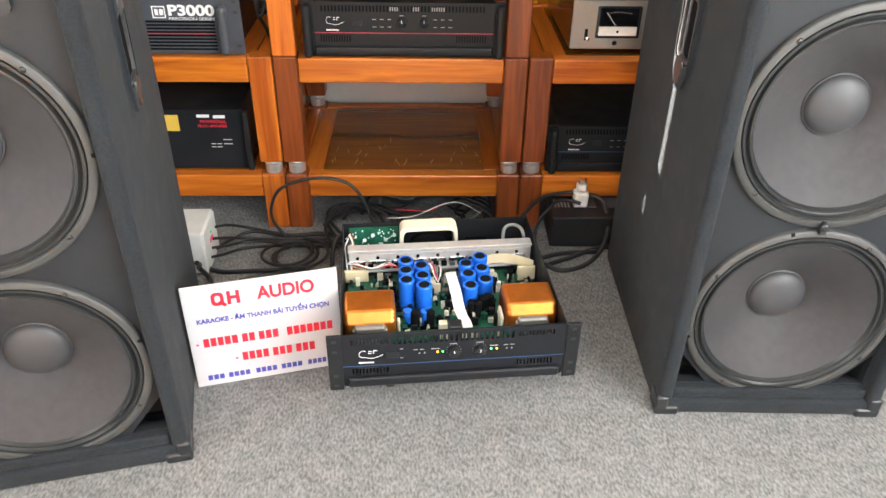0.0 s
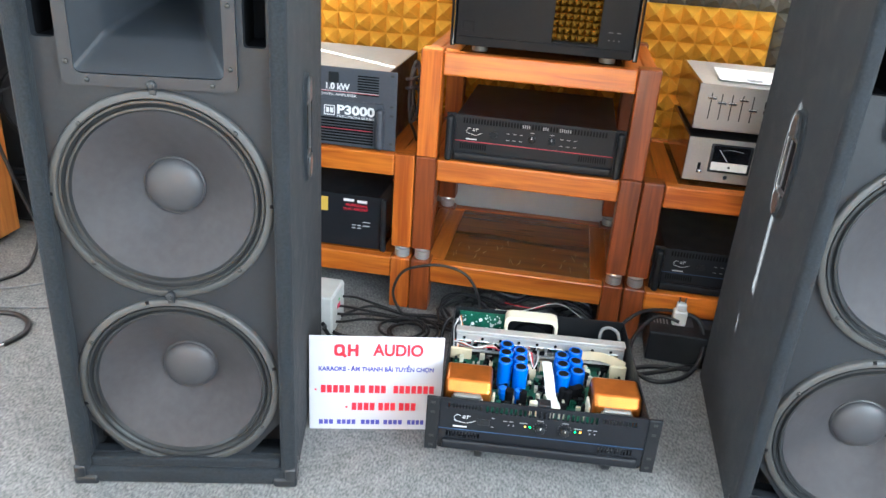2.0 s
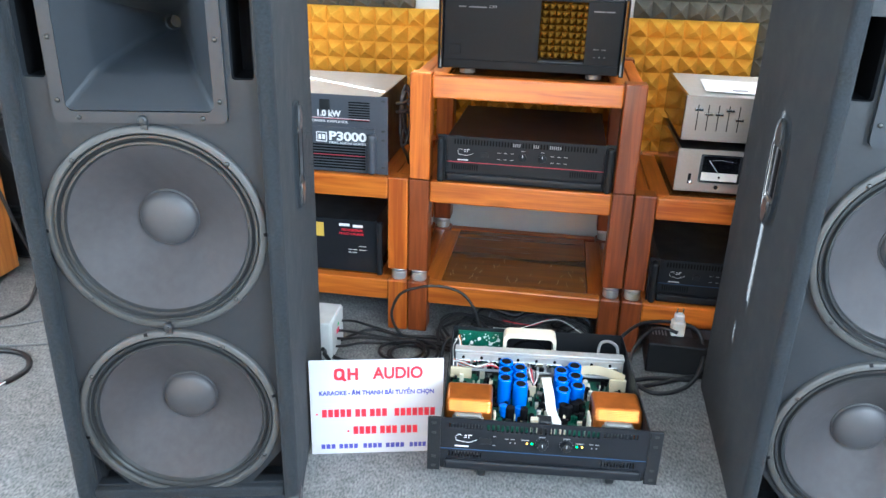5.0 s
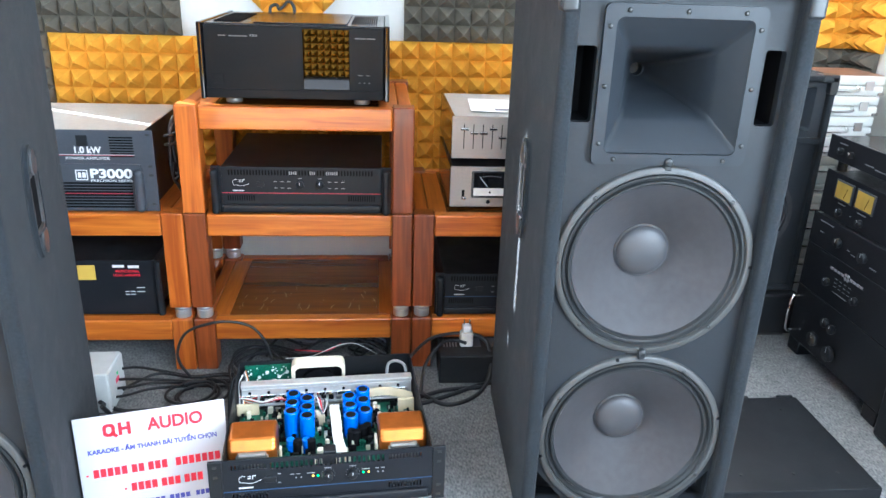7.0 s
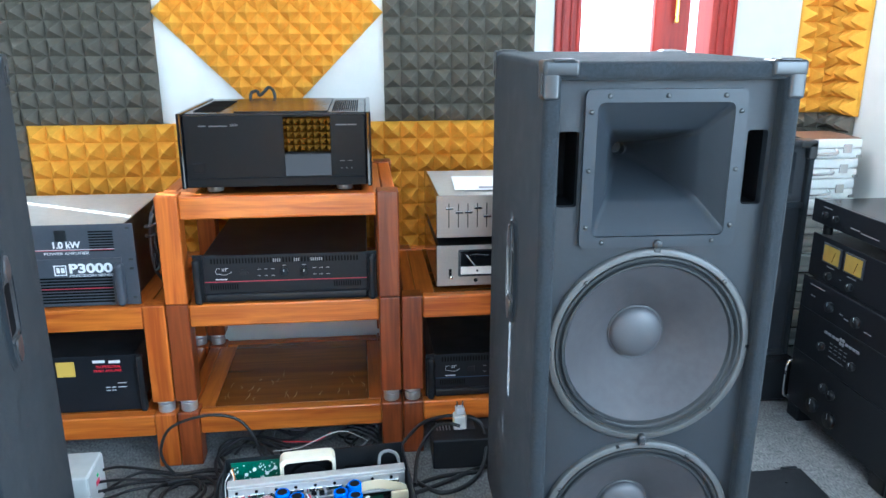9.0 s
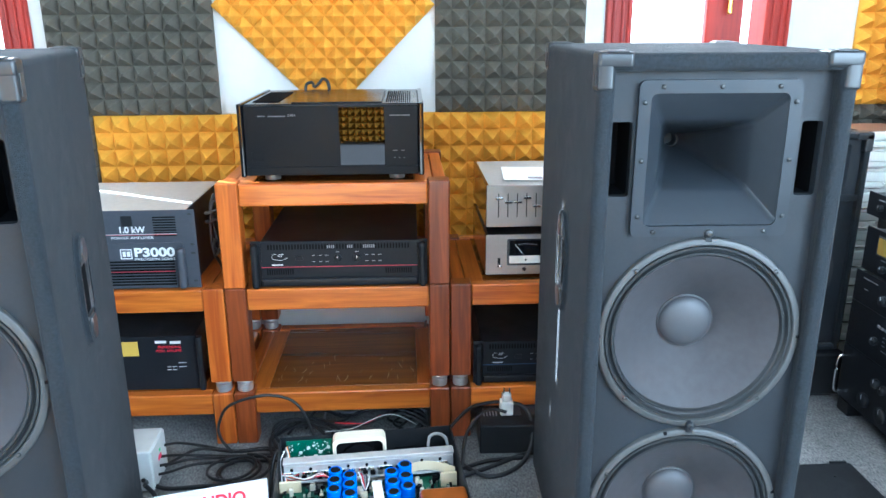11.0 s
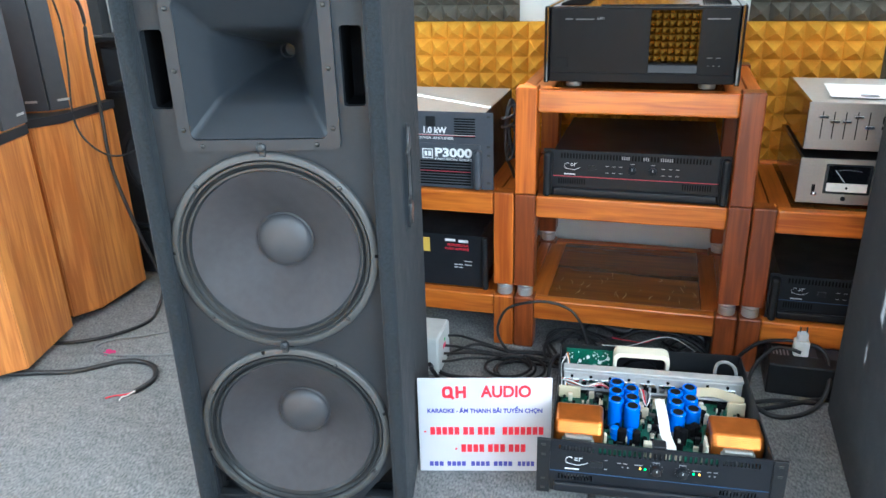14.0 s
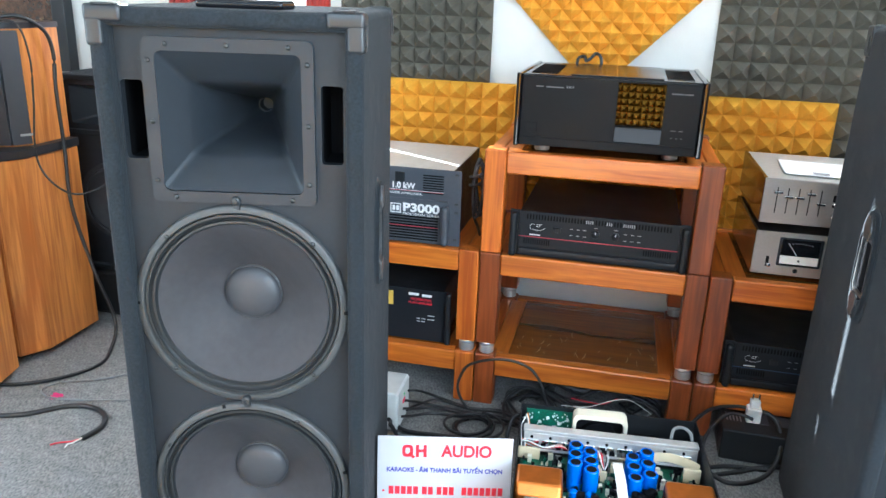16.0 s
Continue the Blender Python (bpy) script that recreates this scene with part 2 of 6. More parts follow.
STEELGREY = mat("steel_core", (0.25, 0.24, 0.22), 0.45, 0.6, 0.15, 90)
WIRE = mat("black_cable", (0.014, 0.014, 0.015), 0.42, 0, 0.1, 60)
GREYWIRE = mat("grey_cable", (0.20, 0.20, 0.20), 0.45)
REDWIRE = mat("red_wire", (0.55, 0.02, 0.04), 0.45)
WHITEWIRE = mat("white_wire", (0.75, 0.74, 0.70), 0.45)
ORANGEWIRE = mat("orange_wire", (0.75, 0.25, 0.03), 0.45)
WHITEPL = mat("white_plug_plastic", (0.78, 0.77, 0.74), 0.35)
CASE = mat("white_case_shell", (0.66, 0.66, 0.62), 0.4, 0, 0.08, 40)
CASETOP = mat("brown_case_top", (0.24, 0.12, 0.07), 0.5)
BOXGREY = mat("grey_enamel_box", (0.56, 0.56, 0.54), 0.4, 0, 0.06, 40)
PAPER = mat("white_paper", (0.85, 0.85, 0.85), 0.7)
GRILLE = mat("grey_grille_cloth", (0.055, 0.057, 0.064), 0.85, 0, 0.15, 400, 0.6, 900)
STRIP = mat("black_trim_strip", (0.014, 0.015, 0.018), 0.45)
BRASS = mat("brass_handle", (0.80, 0.50, 0.12), 0.25, 1.0)
PINK = mat("pink_paint_spot", (0.65, 0.02, 0.16), 0.7)
LEDG, LEDY, LEDR = glow("green_led", (0.05, 1.0, 0.15), 0.3), glow("amber_led", (1.0, 0.45, 0.04), 0.3), glow("red_display", (1.0, 0.05, 0.10), 0.25)
METER = mat("yellow_meter_dial", (0.40, 0.27, 0.05), 0.5)
METERLIT = glow("lit_meter_dial", (0.52, 0.34, 0.055), 0.01)
SKYGLOW = glow("bright_sky", (1.0, 1.0, 1.0), 0.19)

# ---------------------------------------------------------------- mesh helpers


def finish(bm, name, material, sharp=50):
    """Smooth across even facets, sharp at corners and where a large flat face meets a narrow bevel."""
    areas = {}
    for f in bm.faces:
        f.smooth = True
        areas[f] = f.calc_area() + 1e-12
    lim, low = radians(sharp), radians(12)
    for e in bm.edges:
        if len(e.link_faces) == 2:
            turn = e.calc_face_angle(0)
            p, q = (areas[f] for f in e.link_faces)
            if turn > lim or (turn > low and max(p, q) > 6 * min(p, q)):
                e.smooth = False
    me = bpy.data.meshes.new(name)
    bm.to_mesh(me)
    bm.free()
    me.materials.append(material)
    return me


def part(name, bm, material, parent, label="", m=None):
    ob = new(name, finish(bm, name, material))
    ob.parent = parent
    if m is not None:
        ob.matrix_basis = m
    if label:
        tagged(ob, label)
    return ob


def again(ob, m):
    """Another piece on the same mesh, under the same parent."""
    o = new(ob.name.split(".")[0], ob.data)
    o.parent, o.matrix_basis = ob.parent, m
    return o


def thing(name, m, label, category, group=""):
    ob = new(name)
    ob.empty_display_size = 0.05
    ob.matrix_basis = m
    return tagged(ob, label, category, group)


def structure(name, bm, material, label, category):
    ob = new(name, finish(bm, name, material))
    return tagged(ob, label, category, kind="structure")


def add_box(bm, x0, x1, y0, y1, z0, z1, r=0.0, seg=2):
    t = bmesh.new()
    bmesh.ops.create_cube(t, size=1)
    bmesh.ops.scale(t, vec=(x1 - x0, y1 - y0, z1 - z0), verts=t.verts)
    bmesh.ops.translate(t, vec=((x0 + x1) / 2, (y0 + y1) / 2, (z0 + z1) / 2), verts=t.verts)
    if r:
        bmesh.ops.bevel(t, geom=t.edges[:], offset=r, segments=seg, affect="EDGES", profile=0.5)
    me = bpy.data.meshes.new("tmp")
    t.to_mesh(me)
    t.free()
    bm.from_mesh(me)
    bpy.data.meshes.remove(me)
    return bm


def box(x0, x1, y0, y1, z0, z1, r=0.0, seg=2):
    return add_box(bmesh.new(), x0, x1, y0, y1, z0, z1, r, seg)


def lathe(profile, seg=40, m=None, bm=None):
    bm = bm or bmesh.new()
    m = m or Matrix.Identity(4)
    rings = []
    for r, z in profile:
        if r < 1e-6:
            rings.append([bm.verts.new(m @ Vector((0, 0, z)))])
        else:
            rings.append([bm.verts.new(m @ Vector((r * math.cos(2 * math.pi * i / seg), r * math.sin(2 * math.pi * i / seg), z))) for i in range(seg)])
    for a, b in zip(rings, rings[1:]):
        for i in range(seg):
            j = (i + 1) % seg
            if len(a) == 1 and len(b) == 1:
                continue
            if len(a) == 1:
                bm.faces.new((a[0], b[i], b[j]))
            elif len(b) == 1:
                bm.faces.new((a[i], b[0], a[j]))
            else:
                bm.faces.new((a[i], b[i], b[j], a[j]))
    bmesh.ops.recalc_face_normals(bm, faces=bm.faces[:])
    return bm


OUT = pose(0, 0, 0, 90, 0, 0)      # turns local +z to face -y


def cyl(r, z0, z1, seg=20, m=None, bm=None, edge=0.0):
    e = edge
    return lathe([(0, z0), (r - e, z0), (r, z0 + e), (r, z1 - e), (r - e, z1), (0, z1)] if e else [(0, z0), (r, z0), (r, z1), (0, z1)], seg, m, bm)


def smooth_path(points, per=8):
    P = [Vector(p) for p in points]
    out = []
    for i in range(len(P) - 1):
        p0, p1, p2, p3 = P[max(i - 1, 0)], P[i], P[i + 1], P[min(i + 2, len(P) - 1)]
        for k in range(per):
            t = k / per
            out.append(0.5 * ((2 * p1) + (-p0 + p2) * t + (2 * p0 - 5 * p1 + 4 * p2 - p3) * t * t + (-p0 + 3 * p1 - 3 * p2 + p3) * t ** 3))
    out.append(P[-1])
    return out


def tube(points, r, seg=8, per=8, bm=None):
    bm = bm or bmesh.new()
    pts = smooth_path(points, per)
    rings = []
    up = Vector((0, 0, 1))
    for i, p in enumerate(pts):
        d = (pts[min(i + 1, len(pts) - 1)] - pts[max(i - 1, 0)]).normalized()
        a = d.cross(up)
        if a.length < 0.05:
            a = d.cross(Vector((0, 1, 0)))
        a.normalize()
        b = a.cross(d).normalized()
        rings.append([bm.verts.new(p + r * (math.cos(2 * math.pi * k / seg) * a + math.sin(2 * math.pi * k / seg) * b)) for k in range(seg)])
    for q, s in zip(rings, rings[1:]):
        for k in range(seg):
            j = (k + 1) % seg
            bm.faces.new((q[k], q[j], s[j], s[k]))
    bm.faces.new(rings[0][::-1])
    bm.faces.new(rings[-1])
    bmesh.ops.recalc_face_normals(bm, faces=bm.faces[:])
    return bm


def text(name, body, size, material, parent, m, width=None, bold=0.0, align="CENTER", label=""):
    cu = bpy.data.curves.new(name, "FONT")
    cu.body, cu.size, cu.align_x, cu.align_y, cu.extrude, cu.offset = body, size, align, "CENTER", 0.0003, bold
    tmp = new("tmp_text", cu)
    me = bpy.data.meshes.new_from_object(tmp.evaluated_get(bpy.context.evaluated_depsgraph_get()))
    bpy.data.objects.remove(tmp)
    bpy.data.curves.remove(cu)
    me.name = name
    if width:
        xs = [v.co.x for v in me.vertices]
        k = width / max(1e-6, max(xs) - min(xs))
        for v in me.vertices:
            v.co.x *= k
    me.materials.clear()
    me.materials.append(material)
    ob = new(name, me)
    ob.parent, ob.matrix_basis = parent, m
    return tagged(ob, label) if label else ob


def loops_plate(outer, holes, thick):
    """A flat plate in the xz plane (front at y=0) with holes, as loops of (x, z)."""
    bm = bmesh.new()
    edges = []
    for loop in (outer, *holes):
        vs = [bm.verts.new((x, 0, z)) for x, z in loop]
        edges += [bm.edges.new((vs[i], vs[(i + 1) % len(vs)])) for i in range(len(vs))]
    bmesh.ops.triangle_fill(bm, edges=edges, use_beauty=True, normal=(0, -1, 0))
    bmesh.ops.recalc_face_normals(bm, faces=bm.faces[:])
    ext = bmesh.ops.extrude_face_region(bm, geom=bm.faces[:])
    bmesh.ops.translate(bm, vec=(0, thick, 0), verts=[g for g in ext["geom"] if isinstance(g, bmesh.types.BMVert)])
    bmesh.ops.recalc_face_normals(bm, faces=bm.faces[:])
    return bm


def circle(cx, cz, r, n=48):
    return [(cx + r * math.cos(2 * math.pi * i / n), cz + r * math.sin(2 * math.pi * i / n)) for i in range(n)]


def rrect(x0, x1, z0, z1, r, n=4):
    out = []
    for cx, cz, a0 in ((x1 - r, z1 - r, 0), (x0 + r, z1 - r, 90), (x0 + r, z0 + r, 180), (x1 - r, z0 + r, 270)):
        for k in range(n + 1):
            a = radians(a0 + 90 * k / n)
            out.append((cx + r * math.cos(a), cz + r * math.sin(a)))
    return out


def bars(name, spots, material, parent, y, h, m=None, depth=0.0006):
    """Flat bars that stand in for small printed marks: spots of (x0, x1, z)."""
    for x0, x1, z in spots:
        part(name, box(x0, x1, y - depth, y, z - h / 2, z + h / 2), material, parent, m=m)


# ---------------------------------------------------------------- the room
RX0, RX1, RY0, RY1, RZ = -2.60, 1.94, -1.60, 2.47, 2.80
WIN_R, WIN_L, WZ0, WZ1 = (0.945, 1.557), (-1.50, -0.885), 0.80, 2.15
structure("floor", box(RX0, RX1, RY0, RY1, -0.05, 0), CARPET, "grey mottled short-pile carpet floor", "floor")
structure("ceiling", box(RX0 - 0.12, RX1 + 0.12, RY0 - 0.12, RY1 + 0.16, RZ, RZ + 0.1), CEIL, "plain white ceiling", "ceiling")
w = bmesh.new()
for x0, x1, z0, z1 in ((RX0 - 0.12, WIN_L[0], 0, RZ), (WIN_L[1], WIN_R[0], 0, RZ), (WIN_R[1], RX1 + 0.12, 0, RZ),
                       (WIN_L[0], WIN_L[1], 0, WZ0), (WIN_L[0], WIN_L[1], WZ1, RZ), (WIN_R[0], WIN_R[1], 0, WZ0), (WIN_R[0], WIN_R[1], WZ1, RZ)):
    add_box(w, x0, x1, RY1, RY1 + 0.16, z0, z1)
structure("wall_north", w, PLASTER, "white plastered wall with two windows and foam panels", "wall")
# the south opening is unseen, cut to let the added rear fill in
w = bmesh.new()
for x0, x1, z0, z1 in ((RX0 - 0.12, -1.65, 0, RZ), (1.65, RX1 + 0.12, 0, RZ), (-1.65, 1.65, 0, 1.05), (-1.65, 1.65, 2.45, RZ)):
    add_box(w, x0, x1, RY0 - 0.12, RY0, z0, z1)
structure("wall_south", w, PLASTER, "white plastered wall with an unseen opening added for light", "wall")
# side openings are likewise invented, for the left and right fill lamps
for nm, x0, x1 in (("wall_west", RX0 - 0.12, RX0), ("wall_east", RX1, RX1 + 0.12)):
    w = bmesh.new()
    for y0, y1, z0, z1 in ((RY0, -1.2, 0, RZ), (0.4, RY1, 0, RZ), (-1.2, 0.4, 0, 0.65), (-1.2, 0.4, 2.25, RZ)):
        add_box(w, x0, x1, y0, y1, z0, z1)
    structure(nm, w, PLASTER, "white plastered side wall with an unseen opening added for light", "wall")


def window(name, x0, x1, sash_at):
    ob = tagged(new(name), "red-brown wooden window with a bright pane and an open sash", "window", kind="structure")
    ob.matrix_basis = pose(x0, RY1, WZ0)
    W, H = x1 - x0, WZ1 - WZ0
    for i, (a, b) in enumerate(((0, 0.085), (W - 0.085, W))):
        bm = box(a, b, -0.018, 0.10, 0, H, 0.004)
        for k in (0.22, 0.55, 0.8):
            add_box(bm, a + (b - a) * k, a + (b - a) * k + 0.009, -0.026, -0.018, 0, H, 0.003)
        part("window_frame", bm, REDWOOD, ob)
    part("window_frame", box(0.085, W - 0.085, -0.015, 0.10, H - 0.085, H, 0.004), REDWOOD, ob)
    part("window_sill", box(0.085, W - 0.085, -0.015, 0.10, 0, 0.08, 0.004), REDWOOD, ob)
    s = part("sash", box(-0.058, 0.058, -0.02, 0.025, 0.09, H - 0.09, 0.005), REDWOOD, ob, "open red wooden sash", pose(sash_at, 0.02, 0, 0, 0, -8))
    hb = box(0.0, 0.014, -0.055, -0.037, 0.0, 0.12, 0.004)
    add_box(hb, 0.0, 0.014, -0.045, -0.018, 0.09, 0.105, 0.003)
    part("handle", hb, BRASS, s, "brass handle", pose(0.0, 0, 0.40))
    return ob


window("window_1", *WIN_R, 0.40)
window("window_2", *WIN_L, 0.15)
# glowing sky sheet, with made-up slits that narrow the sun to streaks
bd = bmesh.new()
for x0, x1, z0, z1 in ((-1.9, -1.487, 0.4, 2.6), (-1.487, -1.450, 0.4, 1.26), (-1.487, -1.442, 1.80, 2.6), (-1.450, -1.442, 0.4, 1.04), (-1.442, -1.402, 0.4, 1.04),
                       (-1.442, -1.402, 1.26, 2.6), (-1.402, -1.390, 0.4, 2.6), (-1.390, -1.355, 0.4, 1.20), (-1.390, -1.355, 1.42, 2.6), (-1.355, 2.0, 0.4, 2.6)):
    add_box(bd, x0, x1, RY1 + 0.19, RY1 + 0.20, z0, z1)
tagged(new("backdrop_sky", finish(bd, "backdrop_sky", SKYGLOW)), "bright white sky backdrop with slits that shape the sun streaks", "sky", kind="structure")


def foam(name, m, nx, nz, cell, material, label, group, depth=0.040, base=0.014, bend=None):
    """A sheet of pyramids in the local xz plane that points to -y."""
    bm = bmesh.new()
    W, H = nx * cell, nz * cell
    grid = [[bm.verts.new((i * cell, -base, k * cell)) for i in range(nx + 1)] for k in range(nz + 1)]
    for k in range(nz):
        for i in range(nx):
            c = [grid[k][i], grid[k][i + 1], grid[k + 1][i + 1], grid[k + 1][i]]
            q, hgt = 0.06 * cell, depth * (1 + 0.06 * math.sin(3.1 * i + 1.7 * k))
            x, z = (i + 0.5) * cell, (k + 0.5) * cell
            t = [bm.verts.new((x + a * q, -base - hgt, z + b * q)) for a, b in ((-1, -1), (1, -1), (1, 1), (-1, 1))]
            for j in range(4):
                bm.faces.new((c[j], c[(j + 1) % 4], t[(j + 1) % 4], t[j]))
            bm.faces.new(t)
    back = [bm.verts.new(p) for p in ((0, 0, 0), (W, 0, 0), (W, 0, H), (0, 0, H))]
    bm.faces.new(back)
    bm.faces.new([back[0], back[1], *reversed(grid[0])])
    bm.faces.new([back[3], back[2], *reversed(grid[nz])])
    bm.faces.new([back[0], back[3], *[grid[k][0] for k in range(nz, -1, -1)]])
    bm.faces.new([back[1], back[2], *[grid[k][nx] for k in range(nz, -1, -1)]])
    bmesh.ops.recalc_face_normals(bm, faces=bm.faces[:])
    ob = new(name, finish(bm, name, material, 12))
    ob.matrix_basis = m
    return tagged(ob, label, "acoustic foam", group)


YC = 0.499 / 9
for i in range(3):
    foam("acoustic_foam_panel", pose(-0.727 + i * 0.499, RY1 - 0.002, 0.393), 9, 9, YC, YFOAM, "yellow pyramid acoustic foam panel on the white wall", "yellow foam row")
for x0, wd, nc in ((-0.840, 0.524, 10), (0.388, 0.490, 9)):
    for k in range(2):
        foam("acoustic_foam_panel", pose(x0, RY1 - 0.002, 0.893 + k * wd), nc, nc, wd / nc, DFOAM, "charcoal grey pyramid acoustic foam panel on the white wall", "charcoal foam")
foam("acoustic_foam_panel", pose(0.035, RY1 - 0.003, 1.233 - 0.3535) @ pose(0, 0, 0, 0, -45, 0), 11, 11, 0.4995 / 11, YFOAM, "yellow pyramid foam panel hung as a diamond", "yellow foam row")
foam("acoustic_foam_panel", pose(0.772, RY1 - 0.002, 0.393), 2, 9, YC, DFOAM, "charcoal foam strip beside the yellow row", "charcoal foam")
foam("acoustic_foam_panel", pose(-0.840, RY1 - 0.002, 0.393), 2, 9, YC, DFOAM, "charcoal foam strip beside the yellow row", "charcoal foam")
# the strips folded into the right-hand corner of the north wall
foam("acoustic_foam_panel", pose(1.79, RY1 - 0.002, 0.905), 3, 22, 0.05, YFOAM, "tall yellow foam strip in the room corner", "corner foam")
foam("acoustic_foam_panel", pose(RX1 - 0.002, RY1 - 0.0, 0.905) @ pose(0, 0, 0, 0, 0, -90), 3, 22, 0.055, YFOAM, "tall yellow foam strip in the room corner", "corner foam")
foam("acoustic_foam_panel", pose(1.79, RY1 - 0.002, 0.603), 3, 6, 0.05, DFOAM, "charcoal foam strip in the room corner", "corner foam")
foam("acoustic_foam_panel", pose(RX1 - 0.002, RY1 - 0.0, 0.603) @ pose(0, 0, 0, 0, 0, -90), 3, 6, 0.05, DFOAM, "charcoal foam strip in the room corner", "corner foam")
# the wall behind the camera, which shows in the dark glass of the top amplifier
for i in range(6):
    foam("acoustic_foam_panel", pose(1.40 - i * 0.468, RY0 + 0.002, 0.34) @ pose(0, 0, 0, 0, 0, 180), 10, 14, 0.0467, YFOAM, "yellow pyramid foam panel on the opposite wall", "rear foam")

# ---------------------------------------------------------------- the two large loudspeakers
SW, SD, SH, RIM, REC = 0.44, 0.56, 1.132, 0.030, 0.030


def woofer(parent, cz, turn):
    at = pose(-0.002, REC, cz) @ OUT
    bm = lathe([(0.1910, -0.004), (0.1910, 0.008), (0.188, 0.011), (0.179, 0.011), (0.1765, 0.007), (0.1765, -0.004)], 64)
    ob = part("woofer", bm, GASKET, parent, "round bass driver with a grey paper cone", at)
    part("surround", lathe([(0.177, 0.003), (0.1745, 0.0085), (0.1705, 0.0085), (0.1680, 0.0025), (0.1655, 0.0015), (0.1630, 0.0070), (0.1590, 0.0070), (0.1555, 0.001)], 64), RUBBER, ob)
    part("cone", lathe([(0.1565, 0.0015), (0.1535, 0.000), (0.132, -0.013), (0.102, -0.035), (0.073, -0.055), (0.050, -0.074), (0.040, -0.084)], 64), CONE, ob)
    cap = [(0.0555, -0.072), (0.0555, -0.067), (0.054, -0.066), (0.0525, -0.067)] + [(0.052 * math.cos(radians(a)), -0.067 + 0.020 * math.sin(radians(a))) for a in range(10, 90, 10)] + [(0, -0.047)]
    part("dust_cap", lathe(cap, 48), CAP, ob)
    notch = None
    for k in range(4):
        a = radians(90 * k + turn)
        mm = pose(0.1830 * math.cos(a), 0.1830 * math.sin(a), 0, 0, 0, 90 * k + turn)
        if notch is None:
            notch = part("notch", box(0.001, 0.0083, -0.0035, 0.0035, 0.009, 0.0114, 0.001), DARK, ob, m=mm)
        else:
            again(notch, mm)
    part("basket", lathe([(0.166, -0.004), (0.160, -0.030), (0.10, -0.095), (0, -0.10)], 48), DARK, ob)
    sc = part("screw", cyl(0.0048, 0.010, 0.0135, 12, edge=0.0015), SCREW, ob)
    for k in range(4):
        a = radians(90 * k + 45 + turn)
        mm = pose(0.1810 * math.cos(a), 0.1810 * math.sin(a), 0)
        if k == 0:
            sc.matrix_basis = mm
        else:
            again(sc, mm)
    return ob


def horn(parent):
    x0, x1, z0, z1 = -0.1445, 0.1365, 0.812, 1.087
    cx, cz = (x0 + x1) / 2, (z0 + z1) / 2
    fr = loops_plate(rrect(x0, x1, z0, z1, 0.012), [rrect(x0 + 0.021, x1 - 0.021, z0 + 0.019, z1 - 0.022, 0.012)], 0.012)
    ob = part("horn", fr, HORN, parent, "square black plastic horn flare", pose(0, REC - 0.010, 0))
    bm = bmesh.new()
    rings = []
    for d, hw, hh, r in ((0.0, 0.120, 0.116, 0.012), (0.004, 0.117, 0.112, 0.011), (0.046, 0.087, 0.068, 0.009), (0.056, 0.081, 0.061, 0.009),
                         (0.10, 0.066, 0.047, 0.009), (0.15, 0.049, 0.034, 0.010), (0.20, 0.031, 0.023, 0.012), (0.245, 0.015, 0.014, 0.0135)):
        rings.append([bm.verts.new((cx + x, d, cz - 0.001 + z)) for x, z in rrect(-hw, hw, -hh, hh, r, 3)])
    for a, b in zip(rings, rings[1:]):
        for i in range(len(a)):
            j = (i + 1) % len(a)
            bm.faces.new((a[i], a[j], b[j], b[i]))
    bmesh.ops.recalc_face_normals(bm, faces=bm.faces[:])
    part("flare", bm, HORN, ob, m=pose(0, 0.002, 0))
    part("throat", lathe([(0.016, 0.0), (0.016, -0.004), (0.013, -0.005), (0.012, -0.030), (0, -0.031)], 24, pose(cx, 0.246, cz - 0.001) @ OUT), HORN, ob, "round throat of the horn")
    sc = None
    for x, z in ((-0.10, 0.1265), (0, 0.1265), (0.10, 0.1265), (-0.10, -0.128), (0, -0.128), (0.10, -0.128),
                 (-0.130, 0.10), (-0.130, 0), (-0.130, -0.10), (0.130, 0.10), (0.130, 0), (0.130, -0.10)):
        mm = pose(cx + x, 0, cz + z) @ OUT
        if sc is None:
            sc = part("screw", cyl(0.0042, 0, 0.003, 12, edge=0.001), SCREW, ob, m=mm)
        else:
            again(sc, mm)
    return ob


